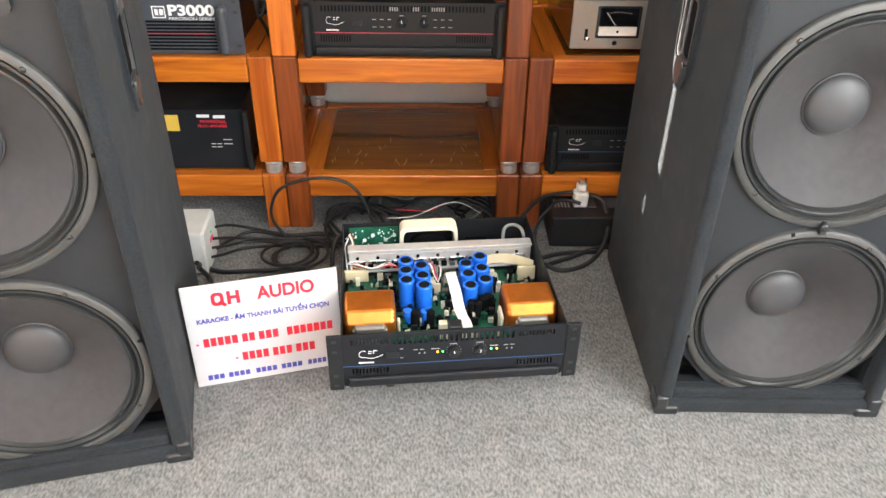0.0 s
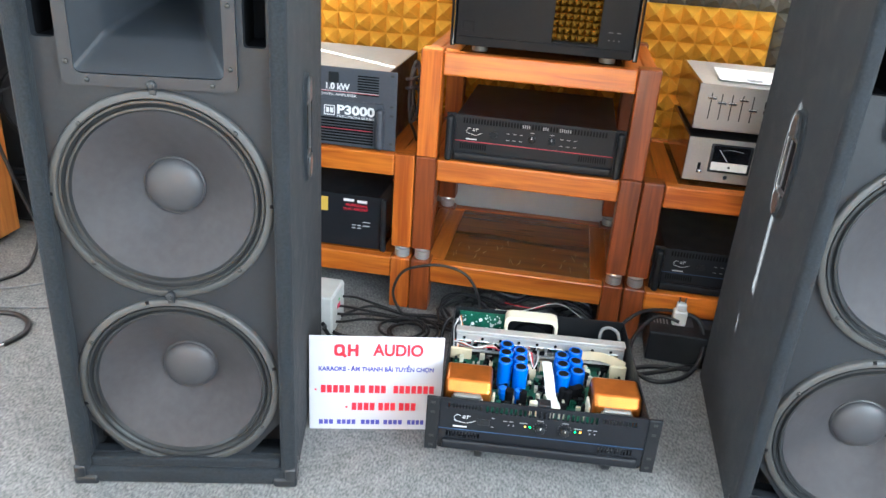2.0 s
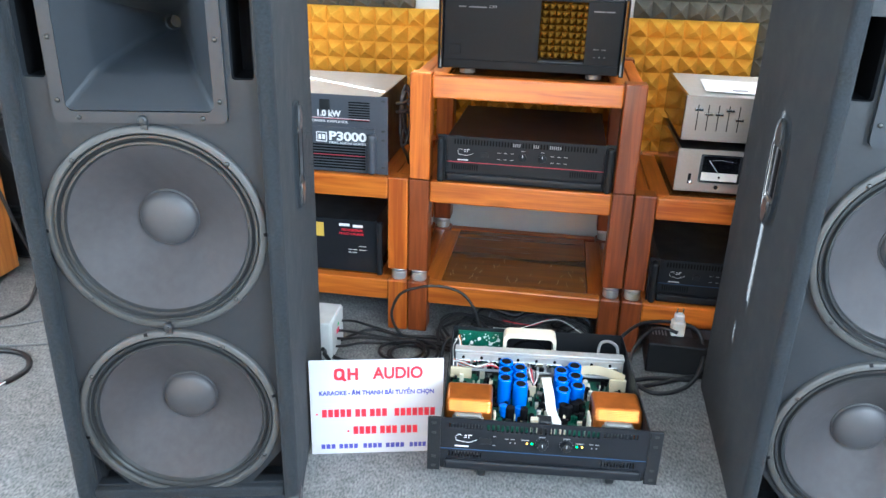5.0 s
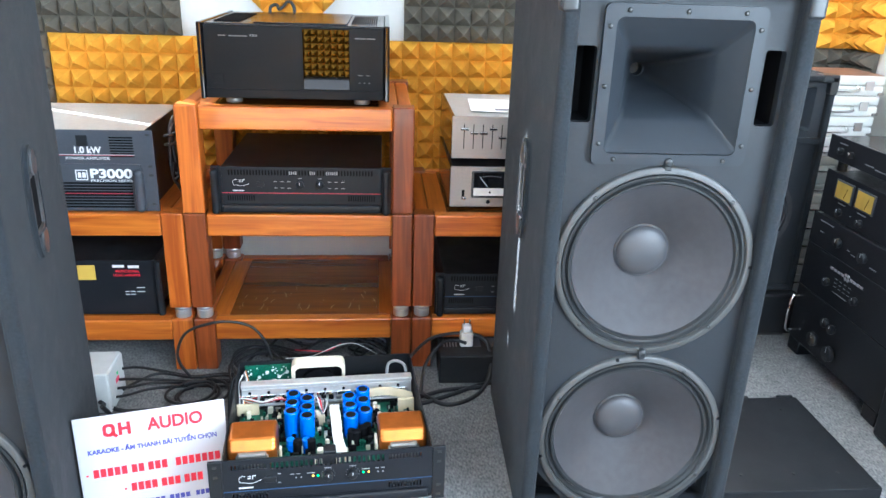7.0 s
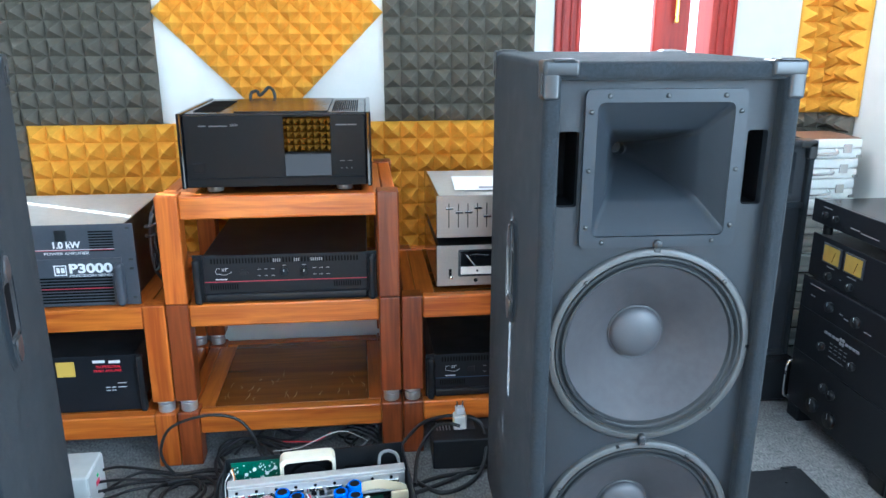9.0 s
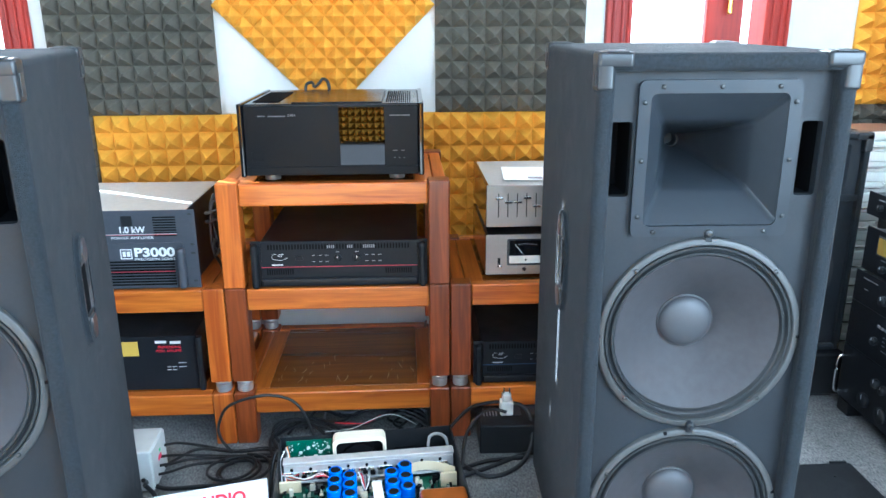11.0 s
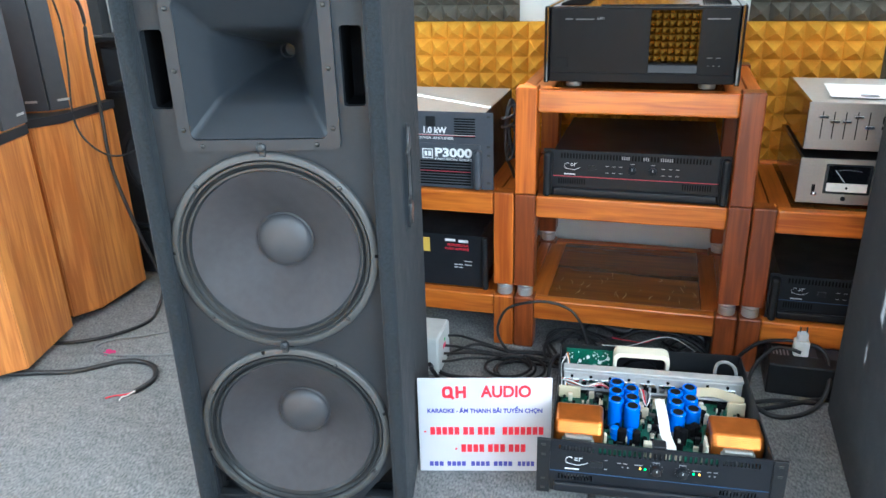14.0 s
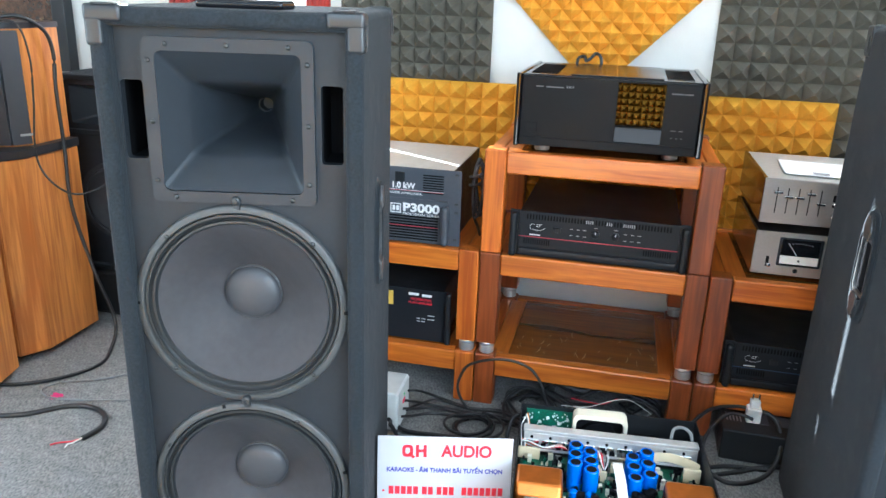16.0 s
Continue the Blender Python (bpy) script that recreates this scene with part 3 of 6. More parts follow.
def loudspeaker(m, label):
    sp = thing("loudspeaker", m, label, "loudspeaker", "pair of large loudspeakers")
    h = SW / 2
    for x0, x1 in ((-h, -h + RIM), (h - RIM, h)):
        part("side_panel", box(x0, x1, 0, SD, 0.0, SH, 0.011, 3), FUZZ, sp, "side panel covered in black fuzzy carpet")
    part("top_panel", box(-h + 0.002, h - 0.002, 0.002, SD, SH - RIM, SH + 0.0005, 0.011, 3), FUZZ, sp)
    part("bottom_panel", box(-h + 0.002, h - 0.002, 0.002, SD, 0.0, RIM + 0.008, 0.009, 3), FUZZ, sp)
    part("back_panel", box(-h + 0.01, h - 0.01, SD - 0.025, SD - 0.002, 0.03, SH - 0.03), FUZZ, sp)
    i0, i1 = -h + RIM - 0.002, h - RIM + 0.002
    slots = [rrect(-0.187, -0.150, 0.884, 1.016, 0.006), rrect(0.146, 0.183, 0.884, 1.016, 0.006)]
    plate = loops_plate([(i0, 0.055), (i1, 0.055), (i1, SH - RIM), (i0, SH - RIM)],
                        [circle(-0.002, 0.617, 0.172), circle(-0.002, 0.230, 0.172), rrect(-0.120, 0.112, 0.834, 1.062, 0.01), *slots,
                         [(i0 + 0.006, 0.062), (i0 + 0.068, 0.062), (i0 + 0.006, 0.138)], [(i1 - 0.068, 0.062), (i1 - 0.006, 0.062), (i1 - 0.006, 0.138)]], 0.018)
    # dark sheets behind the corner cut-outs imitate the shade of the cavity
    for q in (i0 + 0.004, i1 - 0.074):
        part("corner_port_shade", box(q, q + 0.070, REC + 0.05, REC + 0.055, 0.058, 0.142), DARK, sp, "dark sheet standing for shade inside the corner port")
    part("baffle", plate, BAFFLE, sp, "flat black painted front panel", pose(0, REC, 0))
    for x0, x1 in ((-0.187, -0.150), (0.146, 0.183)):
        bm = box(x0 - 0.003, x1 + 0.003, REC + 0.10, REC + 0.11, 0.88, 1.02)
        for a, b, c, d in ((x0 - 0.004, x0, 0.88, 1.02), (x1, x1 + 0.004, 0.88, 1.02), (x0, x1, 0.880, 0.884), (x0, x1, 1.016, 1.020)):
            add_box(bm, a, b, REC + 0.018, REC + 0.10, c, d)
        part("bass_port", bm, DARK, sp, "dark vertical port slot")
    part("inner_ledge", box(-h + RIM, h - RIM, 0.012, 0.06, RIM + 0.006, 0.058, 0.004), FUZZ, sp)
    horn(sp)
    woofer(sp, 0.617, -1)
    woofer(sp, 0.230, 14)
    clip = bmesh.new()
    cyl(0.008, 0, 0.016, 16, OUT, clip, 0.002)
    add_box(clip, -0.006, 0.006, -0.012, 0.0, -0.016, 0.0, 0.002)
    cyl(0.0035, 0.016, 0.018, 10, OUT, clip)
    cp = part("grille_clip", clip, CORNER, sp, m=pose(-0.002, REC, 0.8175))
    again(cp, pose(-0.002, REC - 0.006, 0.432))
    c = bmesh.new()
    add_box(c, -0.003, 0.058, -0.003, 0.045, -0.024, 0.003, 0.006, 3)
    add_box(c, -0.0023, 0.026, -0.0023, 0.0443, -0.062, -0.002, 0.006, 3)
    add_box(c, 0.012, 0.048, -0.004, 0.03, 0.001, 0.005, 0.0015)
    add_box(c, -0.0045, -0.002, 0.008, 0.030, -0.052, -0.018, 0.001)
    left = part("corner_protector", c, CORNER, sp, "dark grey plastic corner protector", pose(-h, 0, SH))
    me = left.data.copy()
    for v in me.vertices:
        v.co.x = -v.co.x
    me.flip_normals()
    right = new("corner_protector", me)
    right.parent, right.matrix_basis = sp, pose(h, 0, SH)
    tagged(right, "dark grey plastic corner protector")
    again(left, pose(h, SD, SH, 0, 0, 180))
    again(right, pose(-h, SD, SH, 0, 0, 180))
    f = bmesh.new()
    add_box(f, -0.003, 0.045, -0.003, 0.045, -0.001, 0.020, 0.005)
    add_box(f, -0.0023, 0.022, -0.0023, 0.0443, 0.002, 0.045, 0.005)
    fl = part("corner_protector", f, CORNER, sp, m=pose(-h, 0, 0.001))
    f2 = bmesh.new()
    add_box(f2, -0.045, 0.003, -0.003, 0.045, -0.001, 0.020, 0.005)
    add_box(f2, -0.022, 0.0023, -0.0023, 0.0443, 0.002, 0.045, 0.005)
    part("corner_protector", f2, CORNER, sp, m=pose(h, 0, 0.001))
    for sx in (-1, 1):
        side = pose(sx * h, 0.235, 0.70, 0, 0, -90 if sx < 0 else 90)
        outer = [(-0.030, -0.108), (-0.012, -0.114), (0.012, -0.114), (0.030, -0.108), (0.046, -0.080), (0.054, -0.040), (0.054, 0.040), (0.046, 0.080),
                 (0.030, 0.108), (0.012, 0.114), (-0.012, 0.114), (-0.030, 0.108), (-0.046, 0.080), (-0.054, 0.040), (-0.054, -0.040), (-0.046, -0.080)]
        ring = loops_plate(outer, [rrect(-0.034, 0.034, -0.054, 0.054, 0.010)], 0.009)
        bmesh.ops.bevel(ring, geom=[e for e in ring.edges if len(e.link_faces) == 2 and e.calc_face_angle(0) > 1 and e.verts[0].co.y < 0.001 and e.verts[1].co.y < 0.001], offset=0.0075, segments=5, affect="EDGES")
        hd = part("handle", ring, FUZZ, sp, "recessed side handle with carpet tucked round it", side @ pose(0, -0.0085, 0))
        # flat dark sheet stands for the shade of the hollow; the panel is solid
        part("recess_shade", box(-0.038, 0.038, 0.0070, 0.0080, -0.058, 0.058), DARK, hd)
        part("rim", loops_plate(rrect(-0.037, 0.037, -0.057, 0.057, 0.012), [rrect(-0.032, 0.032, -0.051, 0.051, 0.008)], 0.005), WORNGRIP, hd, m=pose(0, 0.0015, 0))
        for sz in (-1, 1):
            tongue = loops_plate([(-0.016, 0.0), (0.016, 0.0), (0.022, 0.020), (0.010, 0.042), (0.0, 0.046), (-0.010, 0.042), (-0.022, 0.020)], [], 0.004)
            part("grip_plate", tongue, WORNGRIP, hd, "worn grey grip plate", pose(0, -0.0035, sz * 0.055, 0, 0 if sz > 0 else 180, 0))
    return sp


loudspeaker(pose(0.8254, 1.1892, 0, 0, 0, -1.7), "tall black carpet-covered loudspeaker with a horn and two woofers")
TOE = 12.7
LX, LY = -0.4961, 1.0399
LEFT_SPEAKER = loudspeaker(pose(LX, LY, 0, 0, 0, TOE), "tall black loudspeaker with a phone lying on top")
ph = thing("mobile_phone", pose(LX, LY, SH, 0, 0, TOE) @ pose(0.01, 0.10, 0.0005, 0, 0, -6), "dark mobile phone lying on the loudspeaker", "phone")
part("body", box(-0.075, 0.075, -0.036, 0.036, 0, 0.014, 0.005, 3), BLACKGLOSS, ph)
part("screen", box(-0.071, 0.071, -0.033, 0.033, 0.0142, 0.0146), GLASSBLK, ph)

# ---------------------------------------------------------------- the wooden rack
RY, RYB, PW = 1.905, 2.425, 0.060


def rack_unit(x0, x1, z0, z1, rail0, posts, label, feet=False, shelf_material=SHELF):
    u = thing("hifi_rack", pose((x0 + x1) / 2, RY, z0), label, "rack", "wooden rack units")
    w, h = (x1 - x0) / 2, z1 - z0
    ra, rb = rail0 - z0, h - 0.003
    for i, (px, py) in enumerate(((-w, 0), (w - PW, 0), (-w, RYB - RY - PW), (w - PW, RYB - RY - PW))):
        part("post", box(-PW / 2 + 0.001, PW / 2 - 0.001, 0, PW, 0, h, 0.004), posts[i % 2], u, m=pose(px + PW / 2, py, 0))
    L = w - PW
    part("front_rail", box(-L, L, 0.004, 0.040, ra, rb, 0.005, 3), RAILX, u)
    part("rear_rail", box(-L, L, RYB - RY - 0.044, RYB - RY - 0.008, ra, rb, 0.004), RAILX, u)
    for s in (-1, 1):
        part("side_rail", box(-0.018, 0.018, PW, RYB - RY - PW, ra, rb, 0.004), RAILY, u, m=pose(s * (w - 0.026), 0, 0))
    for s in (-1, 1):
        part("shelf_border", box(-0.0245, 0.0245, 0.041, RYB - RY - 0.062, rb - 0.020, rb - 0.001, 0.001), RAILY, u, m=pose(s * (L - 0.0105), 0, 0))
    part("shelf", box(-L + 0.036, L - 0.036, 0.042, RYB - RY - 0.046, rb - 0.020, rb - 0.002, 0.001), shelf_material, u, "glossy brown wooden shelf panel")
    if feet:
        bm = lathe([(0, -0.037), (0.021, -0.037), (0.0225, -0.035), (0.0225, -0.014), (0.021, -0.0125), (0.018, -0.012), (0.018, -0.010), (0.0235, -0.0095), (0.0245, -0.008), (0.0245, -0.002), (0.023, 0), (0, 0)], 32)
        f = None
        for px in (-w + PW / 2, w - PW / 2):
            for py in (PW / 2, RYB - RY - PW / 2):
                if f is None:
                    f = part("foot", bm, FOOTSTEEL, u, "round steel foot", pose(px, py, 0))
                else:
                    again(f, pose(px, py, 0))
    return u


CX0, CX1 = -0.222, 0.402
UW = CX1 - CX0
for x0, x1, posts in ((CX0, CX1, (POSTR, POSTR)), (CX0 - UW - 0.001, CX0 - 0.001, (POSTO, POSTO)), (CX1 + 0.001, CX1 + UW + 0.001, (POSTR, POSTR))):
    rack_unit(x0, x1, 0.0, 0.163, 0.096, posts, "low orange-stained wooden rack base on the carpet")
    rack_unit(x0, x1, 0.200, 0.481, 0.415, posts, "orange-stained wooden rack tier on chrome feet", True)
rack_unit(CX0, CX1, 0.482, 0.776, 0.711, (POSTO, POSTR), "orange-stained wooden top rack tier under an amplifier")
# pale scuffs on the empty shelf
sb = bmesh.new()
rs = random.Random(4)
for k in range(26):
    x, y, a, ln, bow = rs.uniform(-0.12, 0.30), rs.uniform(1.955, 2.12), rs.uniform(-0.35, 0.35), rs.uniform(0.012, 0.050), rs.uniform(-0.006, 0.006)
    wd = rs.uniform(0.0005, 0.0012)
    prev = None
    for q in range(6):
        u = q / 5
        px, py = bow * math.sin(math.pi * u), ln * u
        ww = wd * math.sin(math.pi * (0.12 + 0.76 * u))
        cur = [sb.verts.new((x + (px + d) * math.cos(a) - py * math.sin(a), y + (px + d) * math.sin(a) + py * math.cos(a), 0.1592)) for d in (-ww, ww)]
        if prev:
            sb.faces.new((prev[0], prev[1], cur[1], cur[0]))
        prev = cur
tagged(new("scratches", finish(sb, "scratches", mat("pale_scratch", (0.45, 0.27, 0.11), 0.6))), "pale scratches in the lacquer of the shelf", "scratches", kind="stuff")


# ---------------------------------------------------------------- amplifiers on the rack
def slots_bm(x0, x1, n, z0, z1, y, duty=0.5, d=0.002):
    bm = bmesh.new()
    p = (x1 - x0) / n
    for i in range(n):
        add_box(bm, x0 + i * p, x0 + (i + duty) * p, y - 0.0008, y + d, z0, z1)
    return bm


def knob(parent, x, z, r, material, y=0.0, length=0.014, label=""):
    k = part("knob", cyl(r, 0, length, 24, OUT, edge=0.0015), material, parent, label, pose(x, y, z))
    part("pointer", box(-0.0006, 0.0006, -length - 0.0006, -length, r * 0.2, r * 0.9), WHITEINK, k)
    return k


def swoosh(parent, x, z, s, y=-0.0006):
    """A plain curl that stands where the maker's mark is printed."""
    bm = tube([(0.006 * s, 0, 0.008 * s), (0.0, 0, 0.010 * s), (-0.006 * s, 0, 0.004 * s), (-0.004 * s, 0, -0.004 * s), (0.004 * s, 0, -0.006 * s), (0.020 * s, 0, -0.008 * s), (0.036 * s, 0, -0.001 * s)], 0.0005 * s, 6, 5)
    add_box(bm, 0.010 * s, 0.0165 * s, -0.0006, 0.0002, 0.003 * s, 0.0045 * s)
    add_box(bm, 0.011 * s, 0.0165 * s, -0.0006, 0.0002, 0.0075 * s, 0.009 * s)
    add_box(bm, 0.019 * s, 0.0205 * s, -0.0006, 0.0002, 0.002 * s, 0.010 * s)
    add_box(bm, 0.0205 * s, 0.026 * s, -0.0006, 0.0002, 0.0085 * s, 0.010 * s)
    return part("maker_mark", bm, WHITEINK, parent, m=pose(x, y, z))


def rack_amp(m, label, stripe, handles=True, lid=BLACKMETAL):
    """Three-unit power amplifier, 0.483 wide, front at y=0."""
    a = thing("power_amplifier", m, label, "amplifier", "black rack amplifiers")
    part("chassis", box(-0.215, 0.215, 0.006, 0.42, 0.003, 0.129, 0.002), lid, a)
    part("front_panel", box(-0.2145, 0.2145, 0, 0.006, 0.002, 0.130, 0.0015), PANELBLACK, a)
    for s in (-1, 1):
        ear = part("rack_ear", box(-0.0135, 0.0135, 0.001, 0.005, 0, 0.132, 0.001), BLACKMETAL, a, m=pose(s * 0.228, 0, 0))
        if handles:
            part("handle", box(-0.010, 0.010, -0.032, 0.0, 0.004, 0.128, 0.008, 3), BLACKMETAL, ear)
    part("lower_lip", box(-0.2145, 0.2145, -0.010, 0.0, 0.003, 0.026, 0.004), PANELBLACK, a)
    part("vent", slots_bm(-0.195, 0.195, 48, 0.108, 0.122, 0, 0.55), DARK, a)
    part("vent", slots_bm(-0.20, -0.125, 12, 0.036, 0.052, 0, 0.55), DARK, a)
    part("vent", slots_bm(0.125, 0.20, 12, 0.036, 0.052, 0, 0.55), DARK, a)
    part("stripe", box(-0.2145, 0.2145, -0.0008, 0.0, 0.0565, 0.0585), stripe, a)
    swoosh(a, -0.178, 0.085, 1.0)
    bars("small_print", [(-0.185, -0.155, 0.064)], WHITEINK, a, 0, 0.003)
    part("power_switch", box(-0.120, -0.100, -0.004, 0.0, 0.076, 0.090, 0.001), BLACKMETAL, a)
    for x in (-0.005, 0.048):
        knob(a, x, 0.083, 0.010, BLACKMETAL)
    bars("small_print", [(-0.075 + 0.018 * i, -0.066 + 0.018 * i, z) for i in range(3) for z in (0.072, 0.090)] + [(0.070 + 0.018 * i, 0.079 + 0.018 * i, z) for i in range(3) for z in (0.072, 0.090)] + [(-0.010, 0.0, 0.099), (0.043, 0.053, 0.099)], GREYINK, a, 0, 0.0016)
    return a


mid = rack_amp(pose(0.098, 1.918, 0.480, 0, 0, -0.5), "black power amplifier with a red stripe on the rack", REDLINE, lid=LIDGLOSS)
# pale bars painted as glints of light in the vent slots
bars("painted_glint", [(x0 + 0.0055 * i, x0 + 0.0055 * i + 0.0028, 0.1145) for x0, n in ((-0.033, 4), (0.022, 3), (0.066, 6)) for i in range(n)], GREYINK, mid, -0.001, 0.009)
rack_amp(pose(0.7125, 1.935, 0.161), "black power amplifier with a blue stripe on the low shelf", BLUELINE)

top = thing("power_amplifier", pose(0.0925, 1.912, 0.776, 0, 0, -0.6) @ Matrix.Diagonal((1.048, 1, 1, 1)), "large black amplifier with a dark mirror window on the rack", "amplifier")
part("chassis", box(-0.218, 0.218, 0.016, 0.43, 0.018, 0.203, 0.004), BLACKGLOSS, top)
part("front_panel", box(-0.2165, 0.2165, 0.0, 0.016, 0.018, 0.200, 0.003), AMPBLACK, top, "satin black front plate")
part("lower_trim", box(-0.216, 0.216, -0.003, 0.012, 0.019, 0.042, 0.002), AMPBLACK, top)
for s in (-1, 1):
    part("side_cheek", box(-0.006, 0.006, -0.004, 0.43, 0.015, 0.206, 0.003), GLASSBLK, top, m=pose(s * 0.2235, 0, 0))
part("mirror_window", box(0.0195, 0.132, -0.0025, 0.0, 0.044, 0.196, 0.0008), MIRROR, top, "dark mirror glass window")
part("top_plate", box(-0.100, 0.125, 0.03, 0.40, 0.2035, 0.2065, 0.001), BLACKGLOSS, top)
for x0 in (-0.200, 0.135):
    part("top_vent", slots_bm(0, 0.065, 12, 0, 0.0022, 0, 0.5, 0.28), DARK, top, m=pose(x0, 0.06, 0.2035))
bars("printed_line", [(-0.180, -0.162, 0.174), (-0.155, -0.112, 0.1735), (0.145, 0.172, 0.174), (0.174, 0.195, 0.174)], DIMINK, top, 0, 0.003)
bars("small_print", [(0.152, 0.164, 0.082), (0.172, 0.182, 0.082)] + [(0.154 + 0.012 * i, 0.158 + 0.012 * i, 0.063) for i in range(3)], DIMINK, top, 0, 0.0018)
text("lettering", "2201", 0.008, GREYINK, top, pose(-0.096, -0.0006, 0.1755) @ pose(0, 0, 0, 90), 0.018)
part("button", box(-0.200, -0.172, -0.002, 0.0, 0.055, 0.080, 0.001), AMPBLACK, top)
for x in (-0.16, 0.16):
    for y in (0.05, 0.36):
        part("foot", cyl(0.020, 0, 0.018, 20, edge=0.002), STEELGREY, top, m=pose(x, y, 0))

ev = thing("power_amplifier", pose(-0.5285, 1.930, 0.480), "blue-grey amplifier with white lettering and a silver lid", "amplifier")
part("chassis", box(-0.213, 0.213, 0.004, 0.395, 0.002, 0.218, 0.002), SILVERPAINT, ev)
part("side_panel", box(0.2132, 0.2150, 0.004, 0.395, 0.002, 0.216), BLACKMETAL, ev)
part("front_panel", box(-0.2415, 0.2415, 0, 0.0045, 0, 0.2215, 0.001), PANELGREY, ev)
part("lower_panel", box(-0.205, 0.205, -0.006, 0, 0.004, 0.132, 0.002), PANELGREY, ev)
gr = bmesh.new()
for i in range(9):
    add_box(gr, -0.19, 0.178, -0.0075, -0.0055, 0.012 + i * 0.0082, 0.0165 + i * 0.0082)
part("vent_grille", gr, DARK, ev)
part("stripe", box(-0.19, 0.178, -0.009, -0.0076, 0.0510, 0.0528), REDLINE, ev)
gr = bmesh.new()
for i in range(8):
    add_box(gr, 0.130, 0.190, -0.0012, 0.001, 0.150 + i * 0.0072, 0.1535 + i * 0.0072)
part("vent_grille", gr, DARK, ev)
part("stripe", box(-0.205, 0.190, -0.001, 0, 0.1535, 0.1550), REDLINE, ev)
part("stripe", box(-0.205, 0.190, -0.001, 0, 0.1552, 0.1562), WHITEINK, ev)
part("rocker_switch", box(0.047, 0.076, -0.004, 0, 0.178, 0.208, 0.002), BLACKMETAL, ev)
for s in (-1, 1):
    part("handle", box(-0.011, 0.011, -0.034, -0.004, 0.006, 0.120, 0.009, 3), PANELGREY, ev, m=pose(s * 0.201, 0, 0))
part("mark_frame", loops_plate(rrect(0.036, 0.067, 0.088, 0.116, 0.001), [rrect(0.0385, 0.0645, 0.0905, 0.1135, 0.001)], 0.001), WHITEINK, ev, m=pose(0, -0.0072, 0))
bars("maker_mark", [(0.042, 0.050, 0.102), (0.053, 0.062, 0.102)], WHITEINK, ev, -0.0062, 0.014)
UP = pose(0, 0, 0, 90)
text("lettering", "P3000", 0.034, WHITEINK, ev, pose(0.127, -0.0066, 0.105) @ UP, 0.108, 0.0012)
text("lettering", "PRECISION SERIES", 0.009, WHITEINK, ev, pose(0.127, -0.0066, 0.0865) @ UP, 0.108)
text("lettering", "1.0 kW", 0.024, WHITEINK, ev, pose(0.071, -0.0006, 0.1675) @ UP, 0.068, 0.0008)
text("lettering", "POWER AMPLIFIER", 0.010, WHITEINK, ev, pose(0.071, -0.0006, 0.1455) @ UP, 0.112)
sc = None
for x in (-0.228, 0.228):
    for z in (0.02, 0.10, 0.125, 0.21):
        if sc is None:
            sc = part("screw", box(-0.005, 0.005, -0.001, 0.001, -0.003, 0.003, 0.0008), SCREW, ev, m=pose(x, 0, z))
        else:
            again(sc, pose(x, 0, z))

ink = thing("power_amplifier", pose(-0.5485, 1.950, 0.161), "black amplifier with a yellow meter and red lettering", "amplifier")
part("chassis", box(-0.215, 0.215, 0.004, 0.38, 0.002, 0.164, 0.002), BLACKMETAL, ink)
part("front_panel", box(-0.2265, 0.2265, 0, 0.005, 0.0, 0.166, 0.001), PANELBLACK, ink)
part("rack_ear", box(0.2268, 0.2415, -0.016, 0.005, -0.0, 0.166, 0.003), BLACKMETAL, ink)
part("rack_ear", box(-0.2415, -0.2268, -0.016, 0.005, -0.0, 0.166, 0.003), BLACKMETAL, ink)
part("meter", box(0.012, 0.060, -0.003, 0, 0.108, 0.152, 0.001), METERLIT, ink, "yellow lit meter")
part("meter", box(-0.055, -0.007, -0.003, 0, 0.108, 0.152, 0.001), METERLIT, ink, "yellow lit meter")
bars("maker_mark", [(0.108, 0.140, 0.149), (0.150, 0.180, 0.147)], WHITEINK, ink, 0, 0.008)
text("lettering", "PROFESSIONAL", 0.011, RED, ink, pose(0.148, -0.0006, 0.133) @ UP, 0.066)
text("lettering", "MUSIC AMPLIFIER", 0.010, RED, ink, pose(0.145, -0.0006, 0.121) @ UP, 0.074)
bars("small_print", [(0.168, 0.190, 0.083), (0.168, 0.190, 0.071), (0.135, 0.146, 0.071), (0.150, 0.162, 0.071), (0.135, 0.146, 0.062), (0.150, 0.162, 0.062)], WHITEINK, ink, 0, 0.0018)

